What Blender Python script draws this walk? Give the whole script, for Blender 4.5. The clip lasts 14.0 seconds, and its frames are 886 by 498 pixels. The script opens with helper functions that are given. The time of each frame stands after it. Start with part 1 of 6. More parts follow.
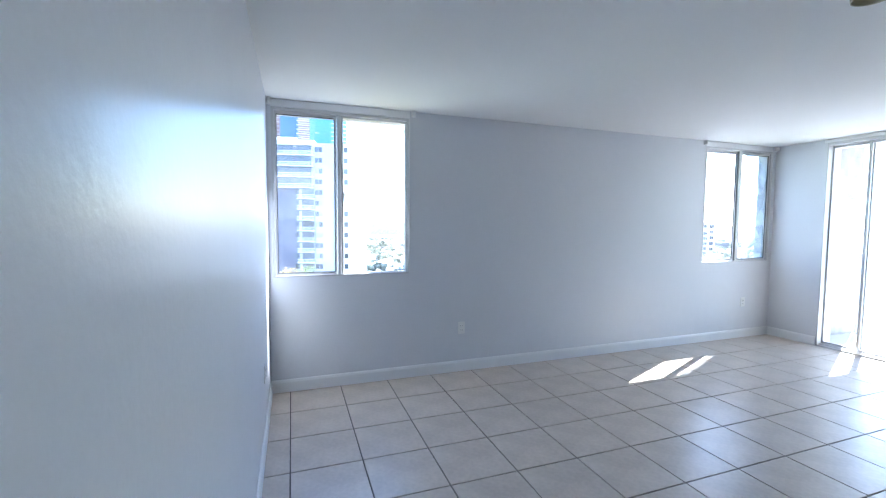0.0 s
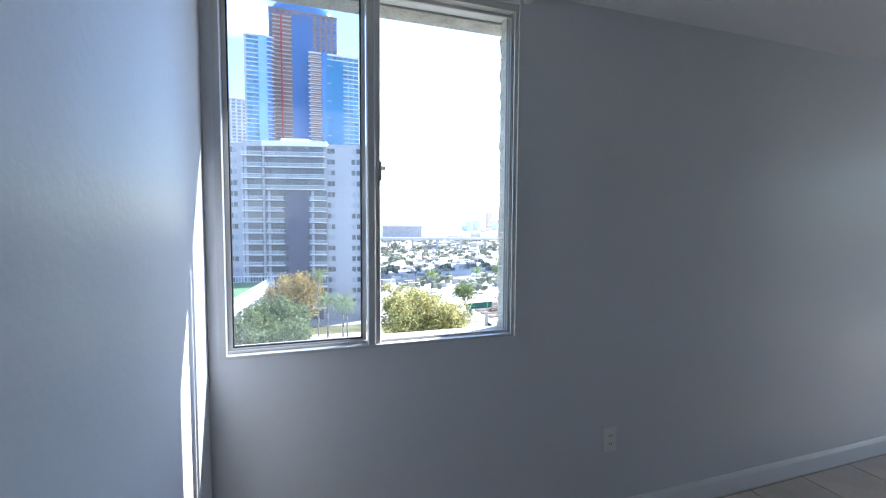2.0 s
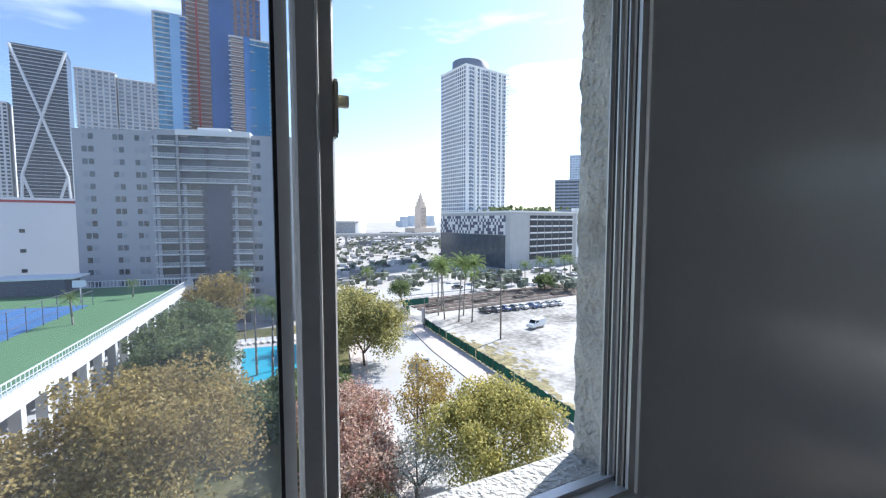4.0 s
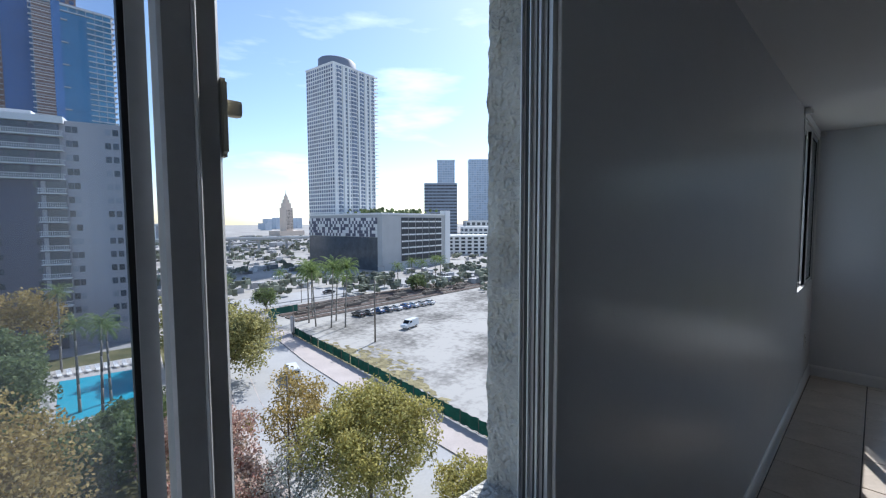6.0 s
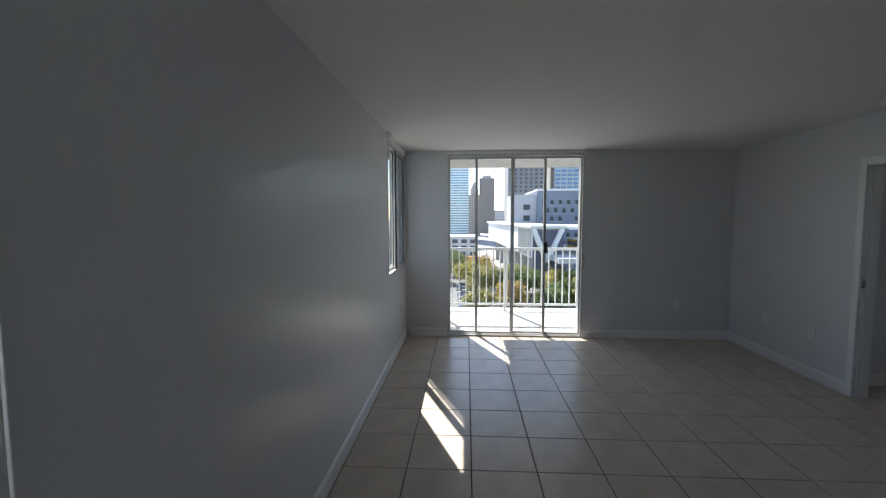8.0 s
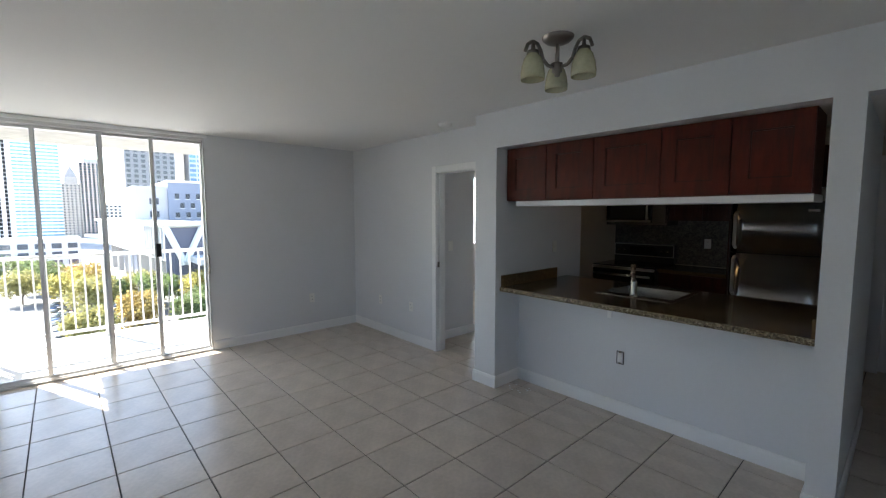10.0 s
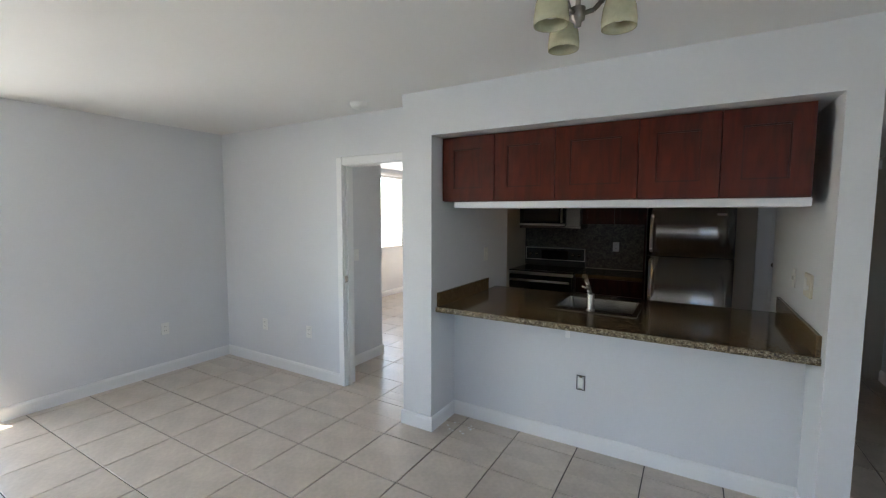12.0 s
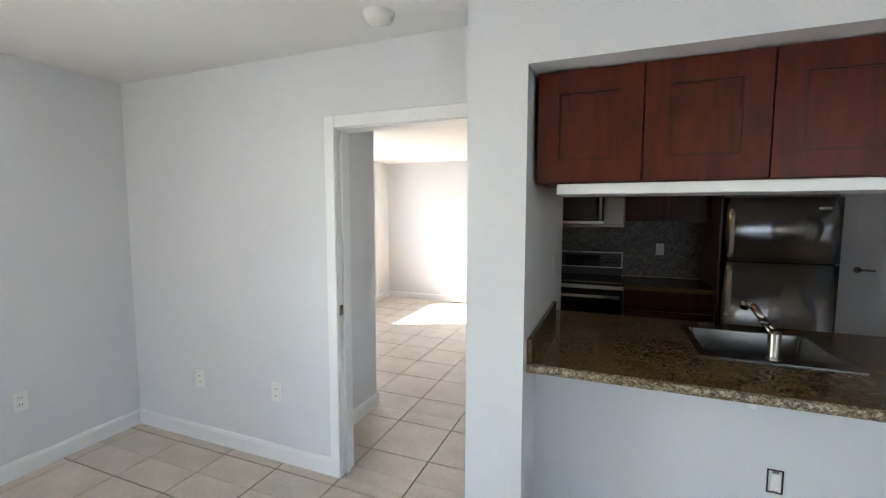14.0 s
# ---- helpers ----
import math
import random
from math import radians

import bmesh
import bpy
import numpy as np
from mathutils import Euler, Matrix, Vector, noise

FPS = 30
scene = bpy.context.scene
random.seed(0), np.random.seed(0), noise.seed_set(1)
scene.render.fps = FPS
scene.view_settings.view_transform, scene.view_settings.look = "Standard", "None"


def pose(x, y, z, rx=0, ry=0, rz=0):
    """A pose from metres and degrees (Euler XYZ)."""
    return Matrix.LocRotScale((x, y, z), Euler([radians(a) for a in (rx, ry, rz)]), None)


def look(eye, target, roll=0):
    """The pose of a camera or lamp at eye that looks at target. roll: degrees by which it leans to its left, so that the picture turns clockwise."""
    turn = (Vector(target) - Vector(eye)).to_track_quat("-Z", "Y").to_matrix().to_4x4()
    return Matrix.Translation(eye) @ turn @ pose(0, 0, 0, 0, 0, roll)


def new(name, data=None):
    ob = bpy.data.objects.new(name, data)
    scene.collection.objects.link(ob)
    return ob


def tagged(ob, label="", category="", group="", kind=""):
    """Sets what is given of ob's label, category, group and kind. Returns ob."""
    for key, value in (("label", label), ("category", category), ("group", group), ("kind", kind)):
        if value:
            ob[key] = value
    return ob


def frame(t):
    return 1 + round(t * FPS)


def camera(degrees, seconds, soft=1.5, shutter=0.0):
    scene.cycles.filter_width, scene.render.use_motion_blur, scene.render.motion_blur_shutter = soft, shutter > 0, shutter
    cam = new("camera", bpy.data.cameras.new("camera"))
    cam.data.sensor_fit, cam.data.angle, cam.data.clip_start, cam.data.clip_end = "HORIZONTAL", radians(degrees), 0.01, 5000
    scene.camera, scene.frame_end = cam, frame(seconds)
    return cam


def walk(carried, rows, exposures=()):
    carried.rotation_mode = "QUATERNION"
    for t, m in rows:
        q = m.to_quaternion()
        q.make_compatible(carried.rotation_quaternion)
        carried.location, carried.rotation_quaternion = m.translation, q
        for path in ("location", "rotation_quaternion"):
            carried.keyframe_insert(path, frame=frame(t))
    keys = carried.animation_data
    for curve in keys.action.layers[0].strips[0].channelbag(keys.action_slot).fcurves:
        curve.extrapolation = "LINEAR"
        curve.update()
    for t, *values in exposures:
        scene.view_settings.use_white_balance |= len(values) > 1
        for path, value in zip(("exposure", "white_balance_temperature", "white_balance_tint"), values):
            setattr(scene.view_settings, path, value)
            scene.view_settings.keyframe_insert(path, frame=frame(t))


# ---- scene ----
cam = camera(92.7, 14.0, soft=1.2)
PATH = [
    (0, (-5.841, -3.707, 1.429), (-5.167, -1.828, 1.303), 0.4),
    (0.5, (-5.82, -3.222, 1.43), (-5.221, -1.318, 1.314), 0.3),
    (1, (-5.756, -2.721, 1.432), (-5.182, -0.809, 1.314), 0.2),
    (1.5, (-5.766, -2.183, 1.452), (-5.158, -0.283, 1.329), 0.1),
    (2, (-5.697, -1.622, 1.445), (-5.075, 0.275, 1.328), 0.3),
    (2.5, (-5.644, -1.116, 1.454), (-4.957, 0.758, 1.321), 0.9),
    (2.7, (-5.61, -0.946, 1.46), (-4.862, 0.904, 1.326), 0.9),
    (4.8, (-5.54, -0.486, 1.537), (-4.541, 1.242, 1.406), -0.3),
    (5, (-5.546, -0.459, 1.545), (-4.498, 1.24, 1.418), -0.3),
    (5.5, (-5.555, -0.423, 1.554), (-4.36, 1.178, 1.427), -0.3),
    (6, (-5.551, -0.43, 1.549), (-4.159, 1.001, 1.421), -0.2),
    (6.5, (-5.53, -0.516, 1.54), (-3.85, 0.564, 1.407), -0.5),
    (7, (-5.528, -0.648, 1.544), (-3.639, -0.004, 1.413), -0.5),
    (7.5, (-5.521, -0.719, 1.562), (-3.561, -0.343, 1.417), -0.3),
    (8, (-5.498, -0.795, 1.562), (-3.506, -0.685, 1.413), -0.1),
    (8.5, (-5.493, -0.828, 1.544), (-3.509, -1.037, 1.401), -0.0),
    (9, (-5.515, -0.915, 1.554), (-3.613, -1.516, 1.407), 0.1),
    (9.2, (-5.495, -0.945, 1.552), (-3.666, -1.74, 1.399), -0.0),
    (11.3, (-4.68, -1.277, 1.566), (-3.551, -2.92, 1.399), 0.2),
    (11.5, (-4.608, -1.304, 1.567), (-3.502, -2.962, 1.402), 0.2),
    (12, (-4.414, -1.363, 1.568), (-3.401, -3.079, 1.404), 0.2),
    (12.5, (-4.229, -1.47, 1.563), (-3.287, -3.226, 1.395), 0.2),
    (13, (-4.006, -1.608, 1.56), (-3.131, -3.398, 1.388), 0.2),
    (13.5, (-3.59, -1.858, 1.54), (-2.8, -3.688, 1.371), 0.2),
    (14, (-3.159, -2.18, 1.535), (-2.425, -4.033, 1.365), 0.1),
]
walk(cam, [(t, look(e, g, r)) for t, e, g, r in PATH],
     exposures=[(0, 3.5, 5500, 10), (1.0, 2.95, 5650, 10), (2.0, 2.25, 5760, 10), (2.7, 1.7, 5880, 10), (5, 0.65, 5950, 10), (6.5, 0.4, 5700, 10), (7.5, 1.1, 6220, 10), (9, 2.05, 6500, 10), (11.3, 3.56, 6780, 10), (12.5, 3.76, 6780, 10), (14, 4.1, 6900, 10)])

# light: high morning sun from +x/+y, sky, and a warm kitchen lamp
SUN_AZ, SUN_EL = math.atan2(0.92, 0.39), radians(41.5)
world = bpy.data.worlds.new("sky")
scene.world = world
world.use_nodes = True
wt = world.node_tree
sky = wt.nodes.new("ShaderNodeTexSky")
sky.sky_type, sky.sun_disc = "NISHITA", False
sky.sun_elevation, sky.sun_rotation = SUN_EL, SUN_AZ
sky.air_density, sky.dust_density, sky.ozone_density = 1.0, 0.5, 1.4
# thin broken cloud over the sky
coord = wt.nodes.new("ShaderNodeTexCoord")
cmap = wt.nodes.new("ShaderNodeMapping")
cmap.inputs["Scale"].default_value = (1.6, 1.6, 7.0)
cn = wt.nodes.new("ShaderNodeTexNoise")
cn.inputs["Scale"].default_value, cn.inputs["Detail"].default_value = 2.2, 6.0
cr = wt.nodes.new("ShaderNodeValToRGB")
cr.color_ramp.elements[0].position, cr.color_ramp.elements[1].position = 0.56, 0.80
cr.color_ramp.elements[1].color = (0.48, 0.48, 0.48, 1)
cmix = wt.nodes.new("ShaderNodeMix")
cmix.data_type = "RGBA"
cmix.inputs["B"].default_value = (12.0, 12.0, 12.4, 1)
wt.links.new(coord.outputs["Generated"], cmap.inputs["Vector"])
wt.links.new(cmap.outputs["Vector"], cn.inputs["Vector"])
wt.links.new(cn.outputs["Fac"], cr.inputs["Fac"])
wt.links.new(cr.outputs["Color"], cmix.inputs["Factor"])
wt.links.new(sky.outputs["Color"], cmix.inputs["A"])
wt.links.new(cmix.outputs["Result"], wt.nodes["Background"].inputs["Color"])
wt.nodes["Background"].inputs["Strength"].default_value = 0.13

sun_data = bpy.data.lights.new("sun", "SUN")
sun_data.energy, sun_data.angle, sun_data.color = 4.5, radians(0.5), (1.0, 0.95, 0.87)
sun = new("sun", sun_data)
sun_dir = Vector((math.sin(SUN_AZ) * math.cos(SUN_EL), math.cos(SUN_AZ) * math.cos(SUN_EL), math.sin(SUN_EL)))
sun.matrix_world = look(sun_dir * 60, (0, 0, 0))


# ---------------------------------------------------------------- materials
def mat(name, color, rough=0.6, metal=0.0, var=0.08, scale=3.0, fine=60.0, bump=0.0, spec=0.5, second=None, coat=0.0, island=0.0, rand=0.0):
    """Node material: base colour varied at two scales, roughness variation and a fine bump."""
    m = bpy.data.materials.new(name)
    m.use_nodes = True
    t = m.node_tree
    b = t.nodes["Principled BSDF"]
    b.inputs["Roughness"].default_value, b.inputs["Metallic"].default_value = rough, metal
    b.inputs["Specular IOR Level"].default_value = spec
    b.inputs["Coat Weight"].default_value = coat
    tc = t.nodes.new("ShaderNodeTexCoord")
    n1 = t.nodes.new("ShaderNodeTexNoise")
    n1.inputs["Scale"].default_value, n1.inputs["Detail"].default_value = scale, 5
    n2 = t.nodes.new("ShaderNodeTexNoise")
    n2.inputs["Scale"].default_value, n2.inputs["Detail"].default_value = fine, 3
    for n in (n1, n2):
        t.links.new(tc.outputs["Object"], n.inputs["Vector"])
    add = t.nodes.new("ShaderNodeMath")
    add.operation = "MULTIPLY_ADD"
    add.inputs[1].default_value = 0.65
    mul = t.nodes.new("ShaderNodeMath")
    mul.operation = "MULTIPLY"
    mul.inputs[1].default_value = 0.35
    t.links.new(n2.outputs["Fac"], mul.inputs[0])
    t.links.new(n1.outputs["Fac"], add.inputs[0])
    t.links.new(mul.outputs[0], add.inputs[2])
    ramp = t.nodes.new("ShaderNodeValToRGB")
    ramp.color_ramp.elements[0].position, ramp.color_ramp.elements[1].position = 0.3, 0.7
    lo = [max(0, c * (1 - var)) for c in color]
    hi = [min(1, c * (1 + var)) for c in (second or color)]
    ramp.color_ramp.elements[0].color, ramp.color_ramp.elements[1].color = (*lo, 1), (*hi, 1)
    t.links.new(add.outputs[0], ramp.inputs["Fac"])
    out = ramp.outputs["Color"]
    if island or rand:
        hsv = t.nodes.new("ShaderNodeHueSaturation")
        src = t.nodes.new("ShaderNodeNewGeometry" if island else "ShaderNodeObjectInfo")
        mr = t.nodes.new("ShaderNodeMapRange")
        k = island or rand
        mr.inputs["To Min"].default_value, mr.inputs["To Max"].default_value = 1 - k, 1 + k
        t.links.new(src.outputs["Random Per Island" if island else "Random"], mr.inputs["Value"])
        t.links.new(mr.outputs[0], hsv.inputs["Value"])
        t.links.new(out, hsv.inputs["Color"])
        out = hsv.outputs["Color"]
    t.links.new(out, b.inputs["Base Color"])
    if bump:
        bp = t.nodes.new("ShaderNodeBump")
        bp.inputs["Strength"].default_value, bp.inputs["Distance"].default_value = bump, 0.004
        t.links.new(n2.outputs["Fac"], bp.inputs["Height"])
        t.links.new(bp.outputs["Normal"], b.inputs["Normal"])
    return m


def glass_mat(name, tint, dirt=0.0, gloss=0.08):
    m = bpy.data.materials.new(name)
    m.use_nodes = True
    t = m.node_tree
    t.nodes.remove(t.nodes["Principled BSDF"])
    tr = t.nodes.new("ShaderNodeBsdfTransparent")
    tr.inputs["Color"].default_value = (*tint, 1)
    gl = t.nodes.new("ShaderNodeBsdfGlossy")
    gl.inputs["Roughness"].default_value = 0.02
    lw = t.nodes.new("ShaderNodeLayerWeight")
    lw.inputs["Blend"].default_value = 0.5
    pw = t.nodes.new("ShaderNodeMath")
    pw.operation = "POWER"
    pw.inputs[1].default_value = 5.0
    ma = t.nodes.new("ShaderNodeMath")
    ma.operation = "MULTIPLY_ADD"
    ma.inputs[1].default_value, ma.inputs[2].default_value = 0.9, gloss * 0.4
    mx = t.nodes.new("ShaderNodeMixShader")
    t.links.new(lw.outputs["Facing"], pw.inputs[0])
    t.links.new(pw.outputs[0], ma.inputs[0])
    t.links.new(ma.outputs[0], mx.inputs[0])
    t.links.new(tr.outputs[0], mx.inputs[1])
    t.links.new(gl.outputs[0], mx.inputs[2])
    last = mx.outputs[0]
    if dirt:
        tl = t.nodes.new("ShaderNodeBsdfTranslucent")
        tl.inputs["Color"].default_value = (0.8, 0.82, 0.85, 1)
        tc = t.nodes.new("ShaderNodeTexCoord")
        n = t.nodes.new("ShaderNodeTexNoise")
        n.inputs["Scale"].default_value, n.inputs["Detail"].default_value = 5, 8
        t.links.new(tc.outputs["Object"], n.inputs["Vector"])
        mr = t.nodes.new("ShaderNodeMapRange")
        mr.inputs["From Min"].default_value, mr.inputs["From Max"].default_value = 0.3, 0.8
        mr.inputs["To Min"].default_value, mr.inputs["To Max"].default_value = dirt * 0.4, dirt * 1.6
        t.links.new(n.outputs["Fac"], mr.inputs["Value"])
        m2 = t.nodes.new("ShaderNodeMixShader")
        t.links.new(mr.outputs[0], m2.inputs[0])
        t.links.new(last, m2.inputs[1])
        t.links.new(tl.outputs[0], m2.inputs[2])
        last = m2.outputs[0]
    t.links.new(last, t.nodes["Material Output"].inputs["Surface"])
    return m


def granite_mat(name, cols, scale=55.0, rough=0.12):
    m = bpy.data.materials.new(name)
    m.use_nodes = True
    t = m.node_tree
    b = t.nodes["Principled BSDF"]
    b.inputs["Roughness"].default_value = rough
    tc = t.nodes.new("ShaderNodeTexCoord")
    v = t.nodes.new("ShaderNodeTexVoronoi")
    v.inputs["Scale"].default_value = scale
    n = t.nodes.new("ShaderNodeTexNoise")
    n.inputs["Scale"].default_value, n.inputs["Detail"].default_value = scale * 0.3, 6
    n.inputs["Distortion"].default_value = 1.2
    t.links.new(tc.outputs["Object"], v.inputs["Vector"])
    t.links.new(tc.outputs["Object"], n.inputs["Vector"])
    mx = t.nodes.new("ShaderNodeMix")
    mx.data_type = "FLOAT"
    mx.inputs["Factor"].default_value = 0.7
    sep = t.nodes.new("ShaderNodeSeparateColor")
    t.links.new(v.outputs["Color"], sep.inputs[0])
    t.links.new(sep.outputs[0], mx.inputs["A"])
    t.links.new(n.outputs["Fac"], mx.inputs["B"])
    r = t.nodes.new("ShaderNodeValToRGB")
    el = r.color_ramp.elements
    el[0].position, el[1].position = 0.3, 0.72
    el[0].color, el[1].color = (*cols[0], 1), (*cols[-1], 1)
    for i, c in enumerate(cols[1:-1]):
        e = el.new(0.3 + 0.42 * (i + 1) / (len(cols) - 1))
        e.color = (*c, 1)
    t.links.new(mx.outputs["Result"], r.inputs["Fac"])
    t.links.new(r.outputs["Color"], b.inputs["Base Color"])
    return m


def wood_mat(name, dark, light, rough=0.3):
    m = bpy.data.materials.new(name)
    m.use_nodes = True
    t = m.node_tree
    b = t.nodes["Principled BSDF"]
    b.inputs["Roughness"].default_value = rough
    b.inputs["Specular IOR Level"].default_value = 0.22
    tc = t.nodes.new("ShaderNodeTexCoord")
    mp = t.nodes.new("ShaderNodeMapping")
    mp.inputs["Scale"].default_value = (9, 9, 1.6)
    n = t.nodes.new("ShaderNodeTexNoise")
    n.inputs["Scale"].default_value, n.inputs["Detail"].default_value, n.inputs["Distortion"].default_value = 3, 8, 0.7
    n2 = t.nodes.new("ShaderNodeTexNoise")
    n2.inputs["Scale"].default_value = 4
    r = t.nodes.new("ShaderNodeValToRGB")
    r.color_ramp.elements[0].position, r.color_ramp.elements[1].position = 0.32, 0.7
    r.color_ramp.elements[0].color, r.color_ramp.elements[1].color = (*dark, 1), (*light, 1)
    ad = t.nodes.new("ShaderNodeMath")
    ad.operation = "MULTIPLY_ADD"
    ad.inputs[1].default_value = 0.4
    sc = t.nodes.new("ShaderNodeMath")
    sc.operation = "MULTIPLY"
    sc.inputs[1].default_value = 0.6
    t.links.new(tc.outputs["Object"], mp.inputs["Vector"])
    t.links.new(mp.outputs["Vector"], n.inputs["Vector"])
    t.links.new(tc.outputs["Object"], n2.inputs["Vector"])
    t.links.new(n.outputs["Fac"], sc.inputs[0])
    t.links.new(n2.outputs["Fac"], ad.inputs[0])
    t.links.new(sc.outputs[0], ad.inputs[2])
    t.links.new(ad.outputs[0], r.inputs["Fac"])
    t.links.new(r.outputs["Color"], b.inputs["Base Color"])
    return m


def steel_mat(name, color=(0.5, 0.49, 0.47), rough=0.27):
    m = mat(name, color, rough, 1.0, 0.06, 2, 90)
    t = m.node_tree
    b = t.nodes["Principled BSDF"]
    b.inputs["Anisotropic"].default_value = 0.0
    return m


M_WALL = mat("wall_paint", (0.70, 0.712, 0.735), 0.275, 0, 0.025, 1.2, 55, 0.16, 0.12)
# slow waviness of the plaster under the fine roller stipple
wt_ = M_WALL.node_tree
wave = wt_.nodes.new("ShaderNodeTexNoise")
wave.inputs["Scale"].default_value, wave.inputs["Detail"].default_value = 2.6, 2.0
wbp = wt_.nodes.new("ShaderNodeBump")
wbp.inputs["Strength"].default_value, wbp.inputs["Distance"].default_value = 0.35, 0.02
wt_.links.new(wt_.nodes["Texture Coordinate"].outputs["Object"], wave.inputs["Vector"])
wt_.links.new(wave.outputs["Fac"], wbp.inputs["Height"])
wt_.links.new(wbp.outputs["Normal"], wt_.nodes["Bump"].inputs["Normal"])
M_CEIL = mat("ceiling_paint", (0.80, 0.80, 0.79), 0.75, 0, 0.02, 1.0, 220, 0.35)
M_TRIM = mat("trim_paint", (0.82, 0.825, 0.83), 0.3, 0, 0.02, 2, 80, 0.05)
M_TILE = mat("ceramic_tile", (0.57, 0.49, 0.41), 0.28, 0, 0.12, 4.5, 38, 0.06, 0.45, second=(0.61, 0.53, 0.45), rand=0.02)
M_GROUT = mat("grout", (0.12, 0.108, 0.096), 0.9, 0, 0.25, 8, 90, 0.3)
M_ALU = mat("aluminium_frame", (0.60, 0.60, 0.60), 0.42, 0.35, 0.08, 5, 90, 0.04)
M_ALUW = mat("white_aluminium", (0.74, 0.74, 0.73), 0.45, 0.1, 0.08, 5, 90, 0.05)
M_SEAL_SHADE = mat("rubber_seal_and_groove_shade", (0.03, 0.03, 0.032), 0.6, 0, 0.2, 8, 90)
M_STUCCO = mat("stucco", (0.50, 0.485, 0.45), 0.9, 0, 0.28, 9, 70, 1.0)
M_STUCCO.node_tree.nodes["Bump"].inputs["Distance"].default_value = 0.02
M_CONC = mat("balcony_concrete", (0.60, 0.585, 0.56), 0.85, 0, 0.14, 2, 30, 0.3)
M_RAIL = mat("white_rail_paint", (0.80, 0.80, 0.79), 0.4, 0, 0.05, 3, 60)
M_GLASS = glass_mat("window_glass", (0.93, 0.95, 0.96))
M_GLASS_T = glass_mat("screened_glass", (0.86, 0.88, 0.92), 0.030)
M_FILM = glass_mat("frosted_window_film", (0.64, 0.66, 0.69), 0.25)
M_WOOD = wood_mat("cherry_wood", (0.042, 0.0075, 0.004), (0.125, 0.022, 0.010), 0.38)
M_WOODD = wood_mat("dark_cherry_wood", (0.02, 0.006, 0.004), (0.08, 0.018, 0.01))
M_GRAN = granite_mat("brown_granite", [(0.080, 0.048, 0.022), (0.13, 0.083, 0.041), (0.16, 0.105, 0.052), (0.22, 0.155, 0.085)], 150)
M_MOSAIC = granite_mat("stone_backsplash", [(0.045, 0.04, 0.036), (0.095, 0.086, 0.074), (0.17, 0.155, 0.13)], 55, 0.4)
M_STEEL = steel_mat("stainless_steel", (0.60, 0.59, 0.57), 0.34)
M_FRIDGE = steel_mat("brushed_fridge_steel", (0.47, 0.465, 0.46), 0.19)
ft_ = M_FRIDGE.node_tree
fp_ = ft_.nodes["Principled BSDF"]
fp_.inputs["Anisotropic"].default_value, fp_.inputs["Anisotropic Rotation"].default_value = 0.93, 0.25
# gentle waves across the sheet bend the streaks
fn = ft_.nodes.new("ShaderNodeTexNoise")
fn.inputs["Scale"].default_value, fn.inputs["Detail"].default_value = 1.0, 1.0
fm = ft_.nodes.new("ShaderNodeMapping")
fm.inputs["Scale"].default_value = (7.0, 1.5, 1.2)
fc = ft_.nodes.new("ShaderNodeTexCoord")
fb = ft_.nodes.new("ShaderNodeBump")
fb.inputs["Strength"].default_value, fb.inputs["Distance"].default_value = 0.5, 0.01
ft_.links.new(fc.outputs["Object"], fm.inputs["Vector"])
ft_.links.new(fm.outputs["Vector"], fn.inputs["Vector"])
ft_.links.new(fn.outputs["Fac"], fb.inputs["Height"])
ft_.links.new(fb.outputs["Normal"], fp_.inputs["Normal"])
M_SINK = steel_mat("dark_steel", (0.22, 0.205, 0.185), 0.26)
M_NICKEL = steel_mat("brushed_nickel", (0.38, 0.35, 0.31), 0.27)
M_BLACK = mat("black_glass", (0.012, 0.012, 0.013), 0.08, 0, 0.1, 3, 60)
M_BLACKP = mat("black_plastic", (0.02, 0.02, 0.02), 0.45, 0, 0.15, 3, 60)
M_PLAST = mat("white_plastic", (0.80, 0.80, 0.78), 0.35, 0, 0.03, 3, 60)
M_IVORY = mat("ivory_plastic", (0.70, 0.66, 0.55), 0.4, 0, 0.05, 3, 60)
M_LAMPM = steel_mat("dark_nickel", (0.26, 0.24, 0.22), 0.35)
M_ALAB = mat("alabaster_glass", (0.50, 0.48, 0.33), 0.25, 0, 0.16, 14, 60)
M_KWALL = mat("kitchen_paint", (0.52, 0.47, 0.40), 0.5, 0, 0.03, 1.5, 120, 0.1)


# ---------------------------------------------------------------- mesh helpers
def mesh_ob(name, bm, material, parent=None):
    me = bpy.data.meshes.new(name)
    bm.normal_update()
    bm.to_mesh(me)
    bm.free()
    if material:
        me.materials.append(material)
    ob = new(name, me)
    if parent:
        ob.parent = parent
    return ob


def part(name, bm, material, parent, label=""):
    ob = mesh_ob(name, bm, material, parent)
    if label:
        ob["label"] = label
    return ob


def box(bm, x0, x1, y0, y1, z0, z1, m=None):
    """One box into bm, by its limits; m: a pose for it."""
    x0, x1 = min(x0, x1), max(x0, x1)
    y0, y1 = min(y0, y1), max(y0, y1)
    z0, z1 = min(z0, z1), max(z0, z1)
    vs = [Vector((x, y, z)) for x in (x0, x1) for y in (y0, y1) for z in (z0, z1)]
    if m is not None:
        vs = [m @ v for v in vs]
    v = [bm.verts.new(c) for c in vs]
    for f in ((0, 1, 3, 2), (4, 6, 7, 5), (0, 4, 5, 1), (2, 3, 7, 6), (0, 2, 6, 4), (1, 5, 7, 3)):
        bm.faces.new([v[i] for i in f])
    return v


